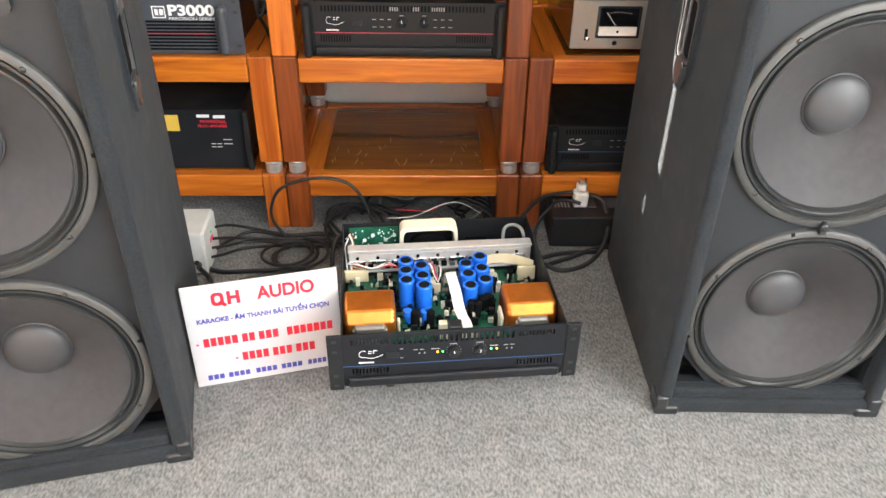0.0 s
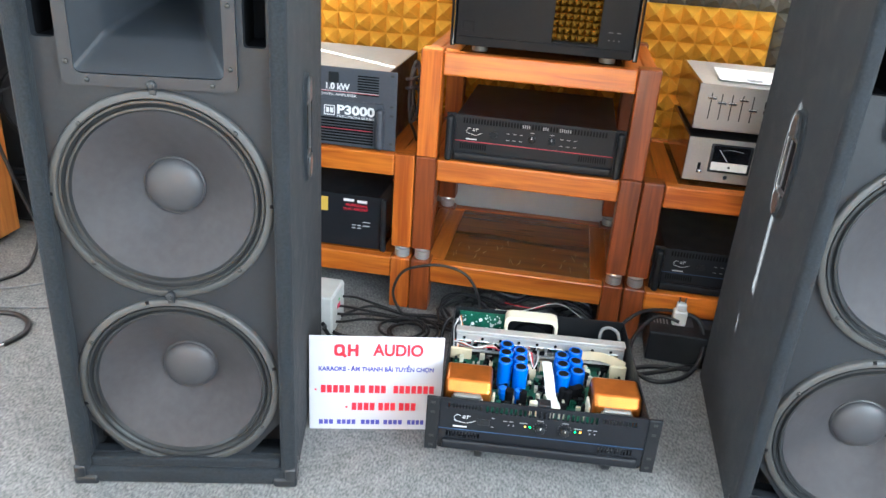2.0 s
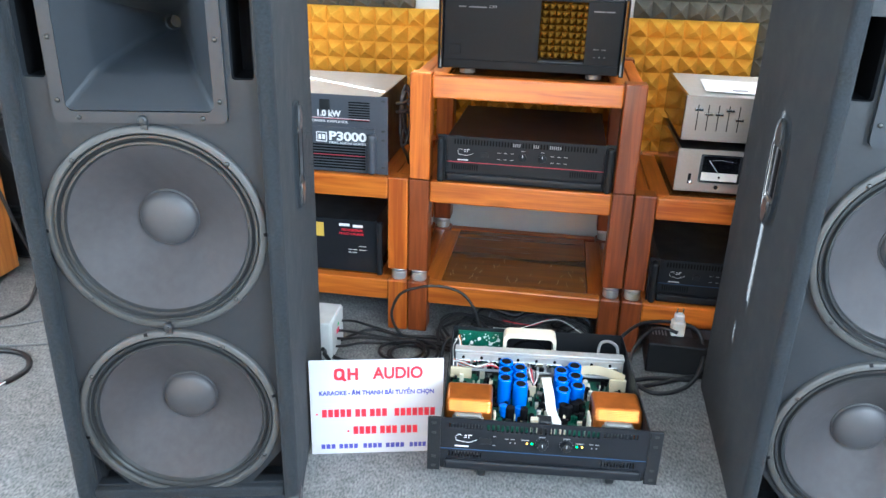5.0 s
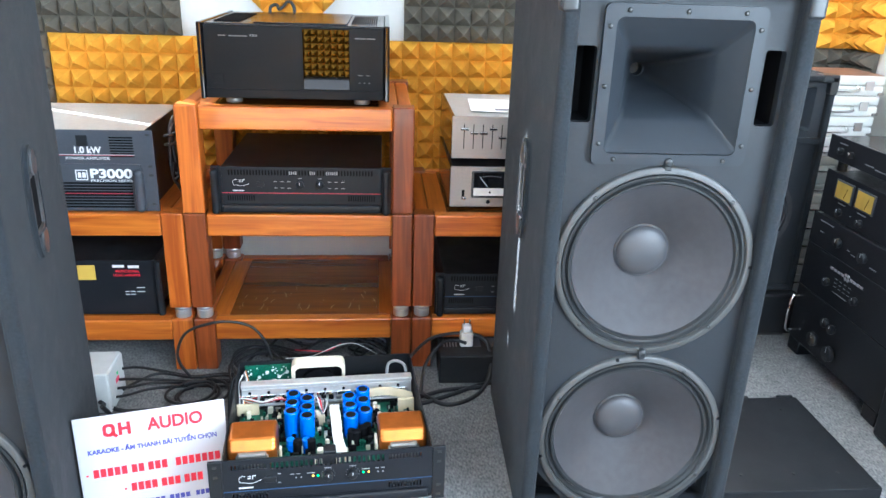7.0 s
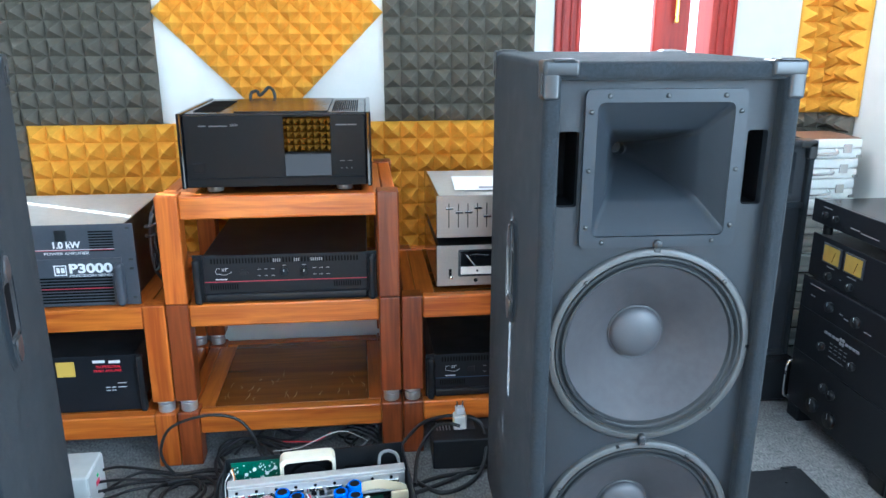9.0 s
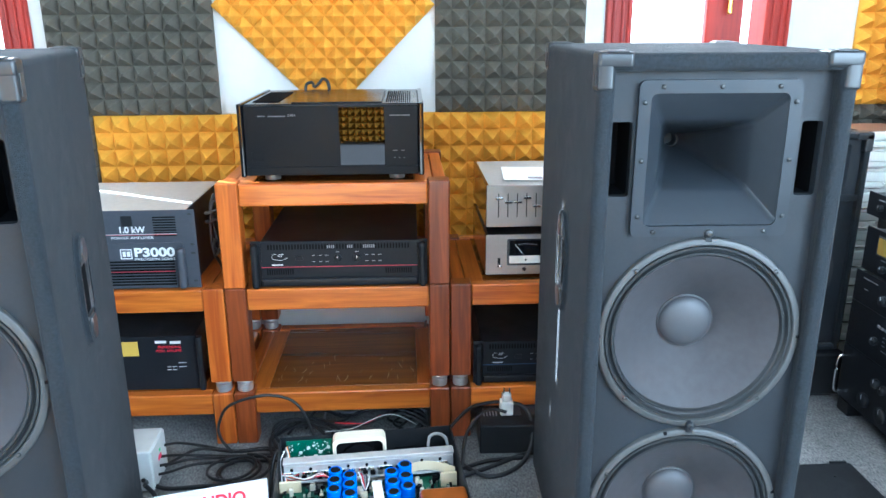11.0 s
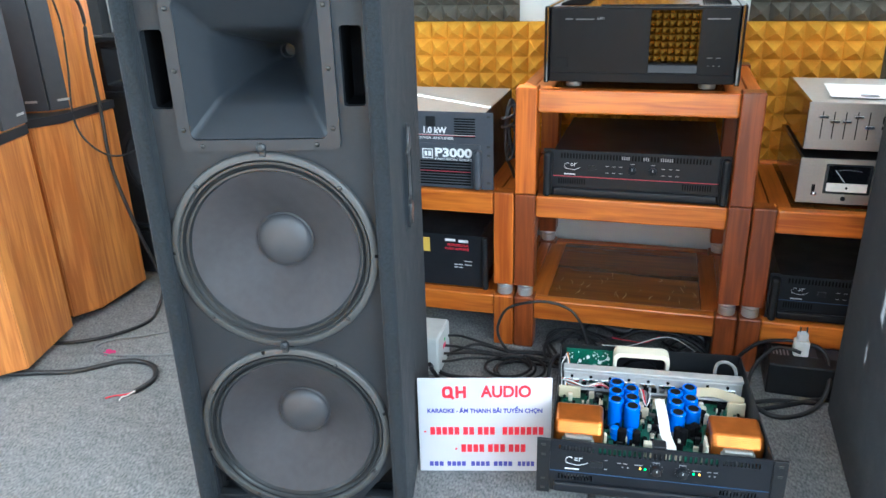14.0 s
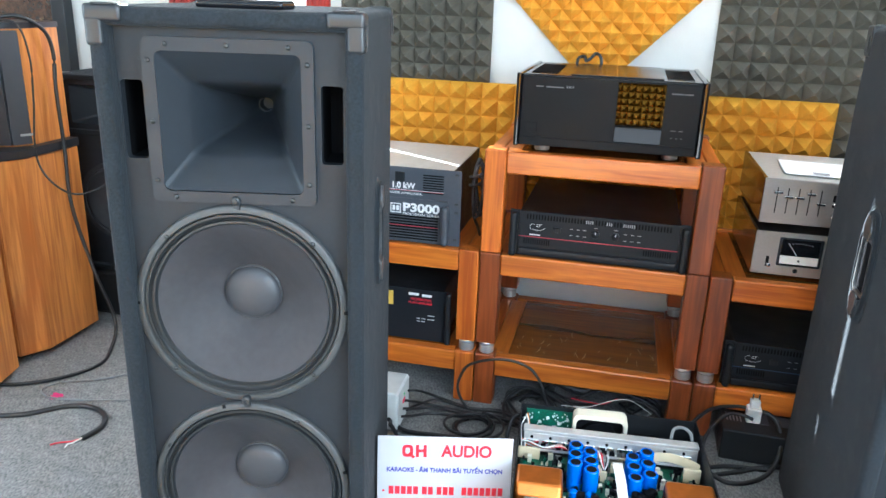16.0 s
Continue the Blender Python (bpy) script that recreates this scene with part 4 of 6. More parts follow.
# ---------------------------------------------------------------- silver hi-fi pair
for z, kind in ((0.481, 0), (0.622, 1)):
    hf = thing("hifi_component", pose(0.718, 1.958, z, 0, 0, 0), "silver preamplifier with sliders and walnut sides" if kind else "silver stereo amplifier with two power meters", "hi-fi unit", "silver hi-fi units")
    hgt = 0.126
    part("body", box(-0.204, 0.204, 0.008, 0.385, 0.010, hgt - 0.002, 0.002), BLACKMETAL if not kind else SILVERPAINT, hf)
    for s in (-1, 1):
        part("side_panel", box(-0.004, 0.004, 0.004, 0.385, 0.008, hgt, 0.001), WALNUT, hf, "glossy walnut side panel", pose(s * 0.2085, 0, 0))
    part("faceplate", box(-0.2115, 0.2115, 0, 0.008, 0.008, hgt, 0.0015), BRUSHED, hf, "brushed aluminium faceplate")
    for x in (-0.17, 0.17):
        for y in (0.05, 0.33):
            part("foot", cyl(0.014, 0, 0.011, 16), BLACKMETAL, hf, m=pose(x, y, 0))
    if kind:
        for i, hz in enumerate((0.093, 0.082, 0.082, 0.094, 0.070)):
            x = -0.178 + i * 0.0262
            part("slider_slot", box(x - 0.0012, x + 0.0012, -0.0006, 0.001, 0.036, 0.104), DARK, hf)
            part("slider", box(x - 0.011, x + 0.011, -0.016, -0.0006, hz - 0.0035, hz + 0.0035, 0.0015), CHROME, hf)
        for x, z2 in ((-0.040, 0.078), (-0.010, 0.094)):
            part("lever_slot", box(x - 0.004, x + 0.004, -0.0006, 0.001, z2 - 0.016, z2 + 0.016), DARK, hf)
            part("lever", cyl(0.005, 0, 0.018, 14, OUT, edge=0.001), CHROME, hf, m=pose(x, 0, z2 - 0.004))
        for x in (-0.036, 0.06, 0.12, 0.17):
            part("knob", cyl(0.009 if x < 0 else 0.016, 0, 0.016, 24, OUT, edge=0.0015), CHROME, hf, m=pose(x, 0, 0.038 if x < 0 else 0.066))
    else:
        for x in (-0.098, 0.022):
            me = part("meter", loops_plate(rrect(x - 0.054, x + 0.054, 0.036, 0.114, 0.004), [rrect(x - 0.047, x + 0.047, 0.042, 0.109, 0.002)], 0.003), CHROME, hf, "power meter in a chrome frame", pose(0, -0.003, 0))
            part("dial", box(x - 0.047, x + 0.047, 0.002, 0.003, 0.064, 0.109), GLASSBLK, me)
            part("dial_cover", box(x - 0.047, x + 0.047, 0.0012, 0.003, 0.042, 0.0635), WHITEPL, me)
            nd = bmesh.new()
            add_box(nd, -0.0006, 0.0006, 0.0005, 0.0012, 0, 0.040)
            part("needle", nd, WHITEINK, me, m=pose(x - 0.006, 0, 0.066, 0, -38, 0))
            bars("scale", [(x - 0.03 + 0.008 * i, x - 0.026 + 0.008 * i, 0.100 - 0.0011 * abs(i - 3.5)) for i in range(8)], GREYINK, me, 0.0018, 0.0015)
            part("set_screw", cyl(0.003, 0, 0.002, 12, OUT), DARK, me, m=pose(x, 0.0012, 0.052))
        part("switch_slot", box(-0.178, -0.170, -0.0006, 0.001, 0.030, 0.058), DARK, hf)
        part("lever", cyl(0.005, 0, 0.018, 14, OUT, edge=0.001), CHROME, hf, m=pose(-0.172, 0, 0.038))
        part("jack", cyl(0.006, 0, 0.003, 16, OUT), CHROME, hf, m=pose(-0.102, 0, 0.024))
pp = thing("paper_sheet", pose(0.70, 2.11, 0.7495, 0, 0, -4), "white printed paper sheet on the silver preamplifier", "paper")
bm = bmesh.new()
vs = [[bm.verts.new((-0.13 + 0.26 * i / 8, -0.10 + 0.2 * j / 6, 0.0012 + 0.003 * (i / 8 - 0.5) ** 2)) for i in range(9)] for j in range(7)]
for j in range(6):
    for i in range(8):
        bm.faces.new((vs[j][i], vs[j][i + 1], vs[j + 1][i + 1], vs[j + 1][i]))
part("sheet", bm, PAPER, pp)
part("printed_mark", box(0.02, 0.075, -0.07, -0.03, 0.0032, 0.0036), GREYINK, pp)
part("printed_mark", box(-0.06, -0.02, -0.085, -0.06, 0.0032, 0.0036), GREYINK, pp)

# ---------------------------------------------------------------- open amplifier on the floor
op = thing("open_amplifier", pose(0.205, 1.2245, 0.062, 0, 0, 4.7), "black amplifier on castors, lid off, circuit board showing", "amplifier")
part("bottom_plate", box(-0.213, 0.213, 0.006, 0.40, 0.001, 0.004), BLACKMETAL, op)
for s in (-1, 1):
    part("side_wall", box(-0.001, 0.001, 0.006, 0.40, 0.003, 0.131), BLACKMETAL, op, m=pose(s * 0.2135, 0, 0))
part("rear_wall", box(-0.2145, 0.2145, 0.400, 0.402, 0.0, 0.131), BLACKMETAL, op)
hl = [rrect(-0.197 + i * 0.0066, -0.1937 + i * 0.0066, 0.108, 0.120, 0.001, 1) for i in range(11)]
hl += [rrect(0.122 + i * 0.0066, 0.1253 + i * 0.0066, 0.108, 0.120, 0.001, 1) for i in range(11)]
hl += [rrect(-0.118 + i * 0.0098, -0.1125 + i * 0.0098, 0.105, 0.122, 0.001, 1) for i in range(24)]
hl += [rrect(-0.197 + i * 0.0066, -0.1937 + i * 0.0066, 0.036, 0.050, 0.001, 1) for i in range(11)]
hl += [rrect(0.122 + i * 0.0066, 0.1253 + i * 0.0066, 0.036, 0.050, 0.001, 1) for i in range(11)]
fpan = part("front_panel", loops_plate([(-0.2145, 0.010), (0.2145, 0.010), (0.2145, 0.131), (-0.2145, 0.131)], hl, 0.004), PANELBLACK, op, "black slotted front plate")
part("lower_lip", box(-0.205, 0.205, -0.011, 0.0, 0.011, 0.033, 0.004), PANELBLACK, op)
for s in (-1, 1):
    er = part("rack_ear", box(-0.0135, 0.0135, -0.003, 0.0045, 0, 0.132, 0.0012), BLACKMETAL, op, m=pose(s * 0.228, 0, 0))
    for z in (0.012, 0.036, 0.096, 0.120):
        part("ear_hole", box(-0.0045, 0.0045, -0.0036, -0.002, z - 0.003, z + 0.003, 0.0005), SCREW, er)
part("stripe", box(-0.2145, 0.2145, -0.0008, 0.0, 0.0555, 0.0572), BLUELINE, op)
swoosh(op, -0.176, 0.083, 1.05)
bars("small_print", [(-0.184, -0.155, 0.064)], WHITEINK, op, 0, 0.003)
part("power_switch", box(-0.133, -0.108, -0.003, 0, 0.074, 0.088, 0.001), BLACKMETAL, op)
bars("small_print", [(-0.105, -0.099, 0.093), (-0.105, -0.099, 0.071), (-0.080, -0.072, 0.089), (-0.068, -0.060, 0.089), (-0.046, -0.030, 0.089), (-0.011, 0.003, 0.099), (0.040, 0.054, 0.099), (0.066, 0.082, 0.089), (0.094, 0.102, 0.089), (0.106, 0.114, 0.089)], GREYINK, op, 0, 0.0018)
for x in (-0.003, 0.047):
    knob(op, x, 0.083, 0.0095, BLACKMETAL)
    bm = bmesh.new()
    for k in range(11):
        a = radians(-140 + 28 * k)
        add_box(bm, 0.0135 * math.sin(a) - 0.0006, 0.0135 * math.sin(a) + 0.0006, -0.0008, 0, 0.0135 * math.cos(a) - 0.0006, 0.0135 * math.cos(a) + 0.0006)
    part("dial_ticks", bm, GREYINK, op, m=pose(x, 0, 0.083))
for x, mm in ((-0.034, LEDY), (-0.024, LEDG), (0.069, LEDG), (0.080, LEDY)):
    part("indicator_light", box(x - 0.0018, x + 0.0018, -0.0015, 0, 0.0795, 0.0832, 0.0006), mm, op)
bars("indicator_light", [(-0.070, -0.067, 0.080), (-0.060, -0.057, 0.080), (0.098, 0.101, 0.080), (0.108, 0.111, 0.080)], GREYINK, op, 0, 0.003)
for i, x in enumerate((-0.030, -0.022, -0.014, 0.006, 0.013, 0.020, 0.034, 0.041, 0.085)):
    part("resistor", cyl(0.003, 0.0, 0.018, 10), CREAM, op, m=pose(x, 0.010, 0.104))
part("display_board", box(-0.118, 0.115, 0.012, 0.014, 0.06, 0.124), PCB, op)
board = part("circuit_board", box(-0.205, 0.205, 0.02, 0.30, 0.052, 0.054), PCB, op, "green circuit board full of small parts")
rb = random.Random(11)
mats = (DARK, CREAM, STEELGREY, BLACKMETAL, PCB, PCB, DARK)
for k in range(420):
    x, y = rb.uniform(-0.10, 0.11), rb.uniform(0.03, 0.285)
    if k >= 290:
        x, y = rb.choice((-1, 1)) * rb.uniform(0.10, 0.200), rb.uniform(0.165, 0.288)
    sx, sy, sz = rb.uniform(0.002, 0.007), rb.uniform(0.002, 0.007), rb.uniform(0.003, 0.020)
    if rb.random() < 0.3:
        part("component", cyl(sx * 0.8, 0.054, 0.054 + sz * 1.3, 8), rb.choice((DARK, BLACKMETAL, CREAM, STEELGREY)), board, m=pose(x, y, 0))
    else:
        part("component", box(-sx, sx, -sy, sy, 0.054, 0.054 + sz), rb.choice(mats), board, m=pose(x, y, 0, 0, 0, rb.choice((0, 90))))
CAPP = [(0, 0), (0.0155, 0), (0.0165, 0.001), (0.0165, 0.074), (0.0155, 0.0755), (0.0118, 0.0755), (0.0113, 0.0745), (0, 0.0745)]
for x, y, z in ((-0.078, 0.257, 0.046), (-0.046, 0.238, 0.044), (-0.080, 0.217, 0.048), (-0.046, 0.199, 0.046), (-0.081, 0.179, 0.050), (-0.046, 0.161, 0.048),
                (0.085, 0.268, 0.040), (0.052, 0.247, 0.038), (0.084, 0.230, 0.036), (0.052, 0.211, 0.036), (0.086, 0.191, 0.034), (0.052, 0.172, 0.034)):
    c = part("capacitor", lathe(CAPP, 24), BLUECAP, op, "blue capacitor with a black end", pose(x, y, z, 0, 0, 0))
    part("end_disc", cyl(0.0113, 0.0748, 0.0760, 20), DARK, c)
for x, y, mm in ((-0.083, 0.122, BLUECAP), (-0.068, 0.116, DARK), (-0.048, 0.118, BLUECAP), (-0.038, 0.114, DARK), (0.052, 0.140, DARK), (0.088, 0.158, DARK), (0.062, 0.135, DARK), (0.078, 0.150, DARK)):
    part("small_capacitor", cyl(0.0095, 0.054, 0.090, 16, edge=0.001), mm, op, m=pose(x, y, 0))
for sx in (-1, 1):
    cx = sx * 0.160
    tr = part("transformer", box(-0.030, 0.030, -0.012, 0.100, 0.004, 0.108, 0.004), STEELGREY, op, "transformer wrapped in copper foil", pose(cx, 0.060, 0))
    for k in range(6):
        g = 0.0016 * k
        bm = box(-0.0500 - 0.0014 * (k % 2), 0.0500 + 0.0014 * (k % 2), -0.001 + 1.5 * g, 0.096 - g, 0.034 + 0.3 * g, 0.116 + 0.0026 * k, 0.009, 3)
        part("copper_layer", bm, COPPER, tr)
    add = box(-0.034, 0.034, -0.010, 0.006, 0.03, 0.100, 0.003)
    part("core", add, STEELGREY, tr)
    part("terminal_tab", box(0.054, 0.060, 0.02, 0.034, 0.055, 0.095, 0.002) if sx < 0 else box(-0.060, -0.054, 0.01, 0.05, 0.05, 0.10, 0.003), CREAM, tr)
hs = part("heat_sink", box(-0.203, 0.209, 0.304, 0.330, 0.111, 0.118, 0.0015), ALU, op, "long aluminium heat sink bar")
part("heat_sink_face", box(-0.201, 0.207, 0.306, 0.310, 0.070, 0.111), ALU, hs)
part("heat_sink_foot", box(-0.203, 0.209, 0.292, 0.306, 0.068, 0.074, 0.001), ALU, hs)
for i in range(22):
    x = -0.190 + i * 0.0182
    part("transistor", box(x - 0.006, x + 0.006, 0.296, 0.303, 0.074, 0.084, 0.001), DARK if i % 3 else STEELGREY, hs)
part("insulator_strip", box(-0.200, 0.206, 0.3030, 0.3058, 0.084, 0.109, 0.0005), ALU, hs, "pale insulating strip")
for i in range(9):
    x = -0.182 + i * 0.0445
    part("clip", box(x - 0.020, x + 0.018, 0.2985, 0.3028, 0.086, 0.095, 0.001), CHROME, hs)
    part("clip_screw", cyl(0.0038, 0, 0.004, 10, pose(x, 0.3030, 0.1005) @ OUT, edge=0.001), DARK, hs)
    part("clip_screw", cyl(0.0030, 0, 0.003, 10, pose(x - 0.011, 0.2985, 0.0905) @ OUT), BLACKMETAL, hs)
fan = loops_plate(rrect(-0.085, 0.047, 0.012, 0.140, 0.016), [rrect(-0.077, 0.039, 0.018, 0.129, 0.014)], 0.036)
f = part("fan", fan, CREAM, op, "cream plastic fan shroud", pose(0, 0.358, 0))
part("backing", box(-0.080, 0.042, 0.030, 0.033, 0.015, 0.132), DARK, f)
part("rotor", cyl(0.046, 0, 0.02, 28, pose(-0.019, 0.036, 0.066) @ OUT), DARK, f)
part("rear_board", box(-0.200, -0.086, 0.392, 0.394, 0.040, 0.124), PCB, op, "green rear circuit board")
for k in range(44):
    x, z = rb.uniform(-0.192, -0.094), rb.uniform(0.060, 0.118)
    part("solder_joint", cyl(0.0016 if k > 4 else 0.0045, 0, 0.002, 10, OUT), WHITEPL, op, m=pose(x, 0.392, z))
part("terminal_block", box(0.07, 0.12, 0.36, 0.395, 0.06, 0.085, 0.002), DARK, op)
part("ribbon_loop", tube([(0.150, 0.345, 0.10), (0.155, 0.36, 0.126), (0.175, 0.365, 0.132), (0.195, 0.36, 0.122), (0.200, 0.345, 0.10)], 0.004, 8), GREYWIRE, op)
part("white_post", box(-0.025, -0.008, 0.060, 0.075, 0.054, 0.098, 0.002), CREAM, op)
part("black_cover", box(-0.012, 0.014, 0.006, 0.030, 0.100, 0.134, 0.002), BLACKMETAL, op)
rbm = bmesh.new()
path = smooth_path([(0.020, 0.250, 0.088), (0.016, 0.215, 0.104), (0.018, 0.150, 0.108), (0.020, 0.090, 0.104), (0.026, 0.040, 0.110), (0.024, 0.024, 0.100)], 6)
prev = None
for p in path:
    cur = [rbm.verts.new(p + Vector((d, 0, e))) for d, e in ((-0.011, 0), (0.011, 0), (0.011, 0.0012), (-0.011, 0.0012))]
    if prev:
        for i in range(4):
            rbm.faces.new((prev[i], prev[(i + 1) % 4], cur[(i + 1) % 4], cur[i]))
    prev = cur
bmesh.ops.recalc_face_normals(rbm, faces=rbm.faces[:])
part("ribbon_cable", rbm, WHITEWIRE, op, "flat white ribbon cable")
rbm = bmesh.new()
prev = None
for p in smooth_path([(0.10, 0.282, 0.094), (0.14, 0.284, 0.096), (0.18, 0.275, 0.092), (0.205, 0.262, 0.088)], 6):
    cur = [rbm.verts.new(p + Vector((0, d * 0.2, e))) for d, e in ((0, -0.012), (0.004, -0.012), (0.004, 0.012), (0, 0.012))]
    if prev:
        for i in range(4):
            rbm.faces.new((prev[i], prev[(i + 1) % 4], cur[(i + 1) % 4], cur[i]))
    prev = cur
bmesh.ops.recalc_face_normals(rbm, faces=rbm.faces[:])
part("ribbon_cable", rbm, BEIGE, op)
for x0, x1, y, z0, z1 in ((-0.212, -0.160, 0.275, 0.055, 0.085), (0.168, 0.208, 0.250, 0.055, 0.092), (0.004, 0.018, 0.245, 0.054, 0.085), (-0.024, -0.006, 0.215, 0.054, 0.082)):
    part("connector_block", box(x0, x1, y, y + 0.008, z0, z1, 0.002), BEIGE, op)
for k, mm in enumerate((REDWIRE, REDWIRE, WHITEWIRE, WHITEWIRE, GREYWIRE, WIRE, ORANGEWIRE, REDWIRE, WHITEWIRE)):
    j = 0.004 * k
    part("wire", tube([(-0.205, 0.33 - j, 0.09), (-0.198 + j * 0.4, 0.300 - j * 0.3, 0.080 + j * 0.4), (-0.15, 0.284 - j * 0.4, 0.084 + 0.3 * j), (-0.115, 0.282 + j * 0.3, 0.092), (-0.095, 0.285, 0.084)], 0.0018, 6, 5), mm, op)
for k, mm in enumerate((WHITEWIRE, REDWIRE, GREYWIRE, WIRE, WHITEWIRE)):
    part("wire", tube([(-0.03 + 0.006 * k, 0.292, 0.078), (-0.024 + 0.006 * k, 0.272, 0.098 - 0.003 * k), (-0.016 + 0.003 * k, 0.25, 0.080), (-0.010, 0.235, 0.075)], 0.0016, 6, 5), mm, op)
for k in range(7):
    x = -0.208 + 0.0022 * k
    part("wire", tube([(x, 0.385, 0.10 + 0.003 * k), (x + 0.006, 0.36, 0.116 - 0.004 * k), (x - 0.001, 0.335, 0.108), (x + 0.002, 0.30, 0.085), (x + 0.004, 0.28, 0.07)], 0.0018, 6, 5), (WHITEWIRE, WIRE, WIRE, GREYWIRE, WHITEWIRE, ORANGEWIRE, WIRE)[k], op)
for x, y in ((-0.125, 0.064), (0.158, 0.068), (-0.125, 0.36), (0.158, 0.36)):
    ca = part("castor", box(-0.012, 0.012, -0.012, 0.012, -0.010, 0.0, 0.001), CHROME, op, "small black castor with a chrome fork", pose(x, y, 0))
    bm = bmesh.new()
    for s in (-1, 1):
        add_box(bm, s * 0.013 - 0.001, s * 0.013 + 0.001, -0.008, 0.012, -0.044, -0.008, 0.0006)
    part("fork", bm, CHROME, ca)
    part("wheel", cyl(0.021, -0.009, 0.009, 24, pose(0, 0.006, -0.041, 0, 90, 0), edge=0.003), RUBBER, ca)

# ---------------------------------------------------------------- sign
sg = thing("sign_board", pose(-0.317, 1.278, 0.0, 0, 0, 13.8) @ pose(0, 0, 0, -2.5, 0, 0), "white sign board with red and blue lettering leaning beside the amplifier", "sign")
part("board", box(0, 0.300, 0, 0.003, 0, 0.243, 0.001), SIGNWHITE, sg)
FR = -0.0005
text("lettering", "AUDIO", 0.040, RED, sg, pose(0.198, FR, 0.208) @ UP, 0.112, 0.0012)
qh = bmesh.new()
for m_ in (loops_plate(rrect(0.055, 0.079, 0.193, 0.223, 0.009), [rrect(0.062, 0.072, 0.200, 0.216, 0.004)], 0.0006),):
    me_ = bpy.data.meshes.new("t")
    m_.to_mesh(me_)
    m_.free()
    qh.from_mesh(me_)
add_box(qh, 0.085, 0.092, 0.0, 0.0006, 0.193, 0.223)
add_box(qh, 0.102, 0.109, 0.0, 0.0006, 0.193, 0.223)
add_box(qh, 0.092, 0.102, 0.0, 0.0006, 0.205, 0.212)
tail = box(-0.0035, 0.0035, 0.0, 0.0006, -0.010, 0.006)
bmesh.ops.transform(tail, matrix=pose(0.0745, 0, 0.1985, 0, -42, 0), verts=tail.verts)
me_ = bpy.data.meshes.new("t")
tail.to_mesh(me_)
tail.free()
qh.from_mesh(me_)
part("red_mark", qh, RED, sg, m=pose(0, -0.0008, 0))
text("lettering", "KARAOKE - ÂM THANH BÃI TUYỂN CHỌN", 0.015, BLUE, sg, pose(0.150, FR, 0.160) @ UP, 0.258, 0.0005)


def digits(groups, z, h, material):
    spots = []
    for x0, n, wd in groups:
        spots += [(x0 + i * wd, x0 + (i + 0.78) * wd, z) for i in range(n)]
    bars("printed_bar", spots, material, sg, 0, h)


digits([(0.012, 1, 0.006)], 0.106, 0.004, RED)
digits([(0.026, 5, 0.0138), (0.101, 2, 0.0138), (0.134, 3, 0.0138), (0.190, 7, 0.0136)], 0.108, 0.020, RED)
digits([(0.082, 1, 0.006)], 0.060, 0.004, RED)
digits([(0.096, 4, 0.0138), (0.157, 3, 0.0138), (0.204, 3, 0.0138)], 0.062, 0.020, RED)
digits([(0.022, 3, 0.0115), (0.063, 4, 0.0112), (0.118, 4, 0.0112), (0.170, 4, 0.0112), (0.225, 4, 0.0100), (0.270, 2, 0.0112)], 0.020, 0.012, BLUE)

# ---------------------------------------------------------------- wooden door beyond the towers
dr = tagged(new("door_1"), "brown wooden door leaf in a dark frame", "door", kind="structure")
dr.matrix_basis = pose(-2.55, RY1, 0)
part("door_leaf", box(0, 0.575, -0.03, -0.002, 0.01, 2.05, 0.003), WALNUT, dr)
part("door_frame", box(0.578, 0.635, -0.05, -0.002, 0, 2.12, 0.003), STRIP, dr)


def prism(loop, z0, z1):
    bm = bmesh.new()
    a = [bm.verts.new((x, y, z0)) for x, y in loop]
    b = [bm.verts.new((x, y, z1)) for x, y in loop]
    bm.faces.new(a[::-1])
    bm.faces.new(b)
    for i in range(len(loop)):
        j = (i + 1) % len(loop)
        bm.faces.new((a[i], a[j], b[j], b[i]))
    bmesh.ops.recalc_face_normals(bm, faces=bm.faces[:])
    return bm


def grown(loop, d):
    cx, cy = sum(p[0] for p in loop) / len(loop), sum(p[1] for p in loop) / len(loop)
    return [(x + d * (1 if x > cx else -1), y + d * (1 if y > cy else -1)) for x, y in loop]


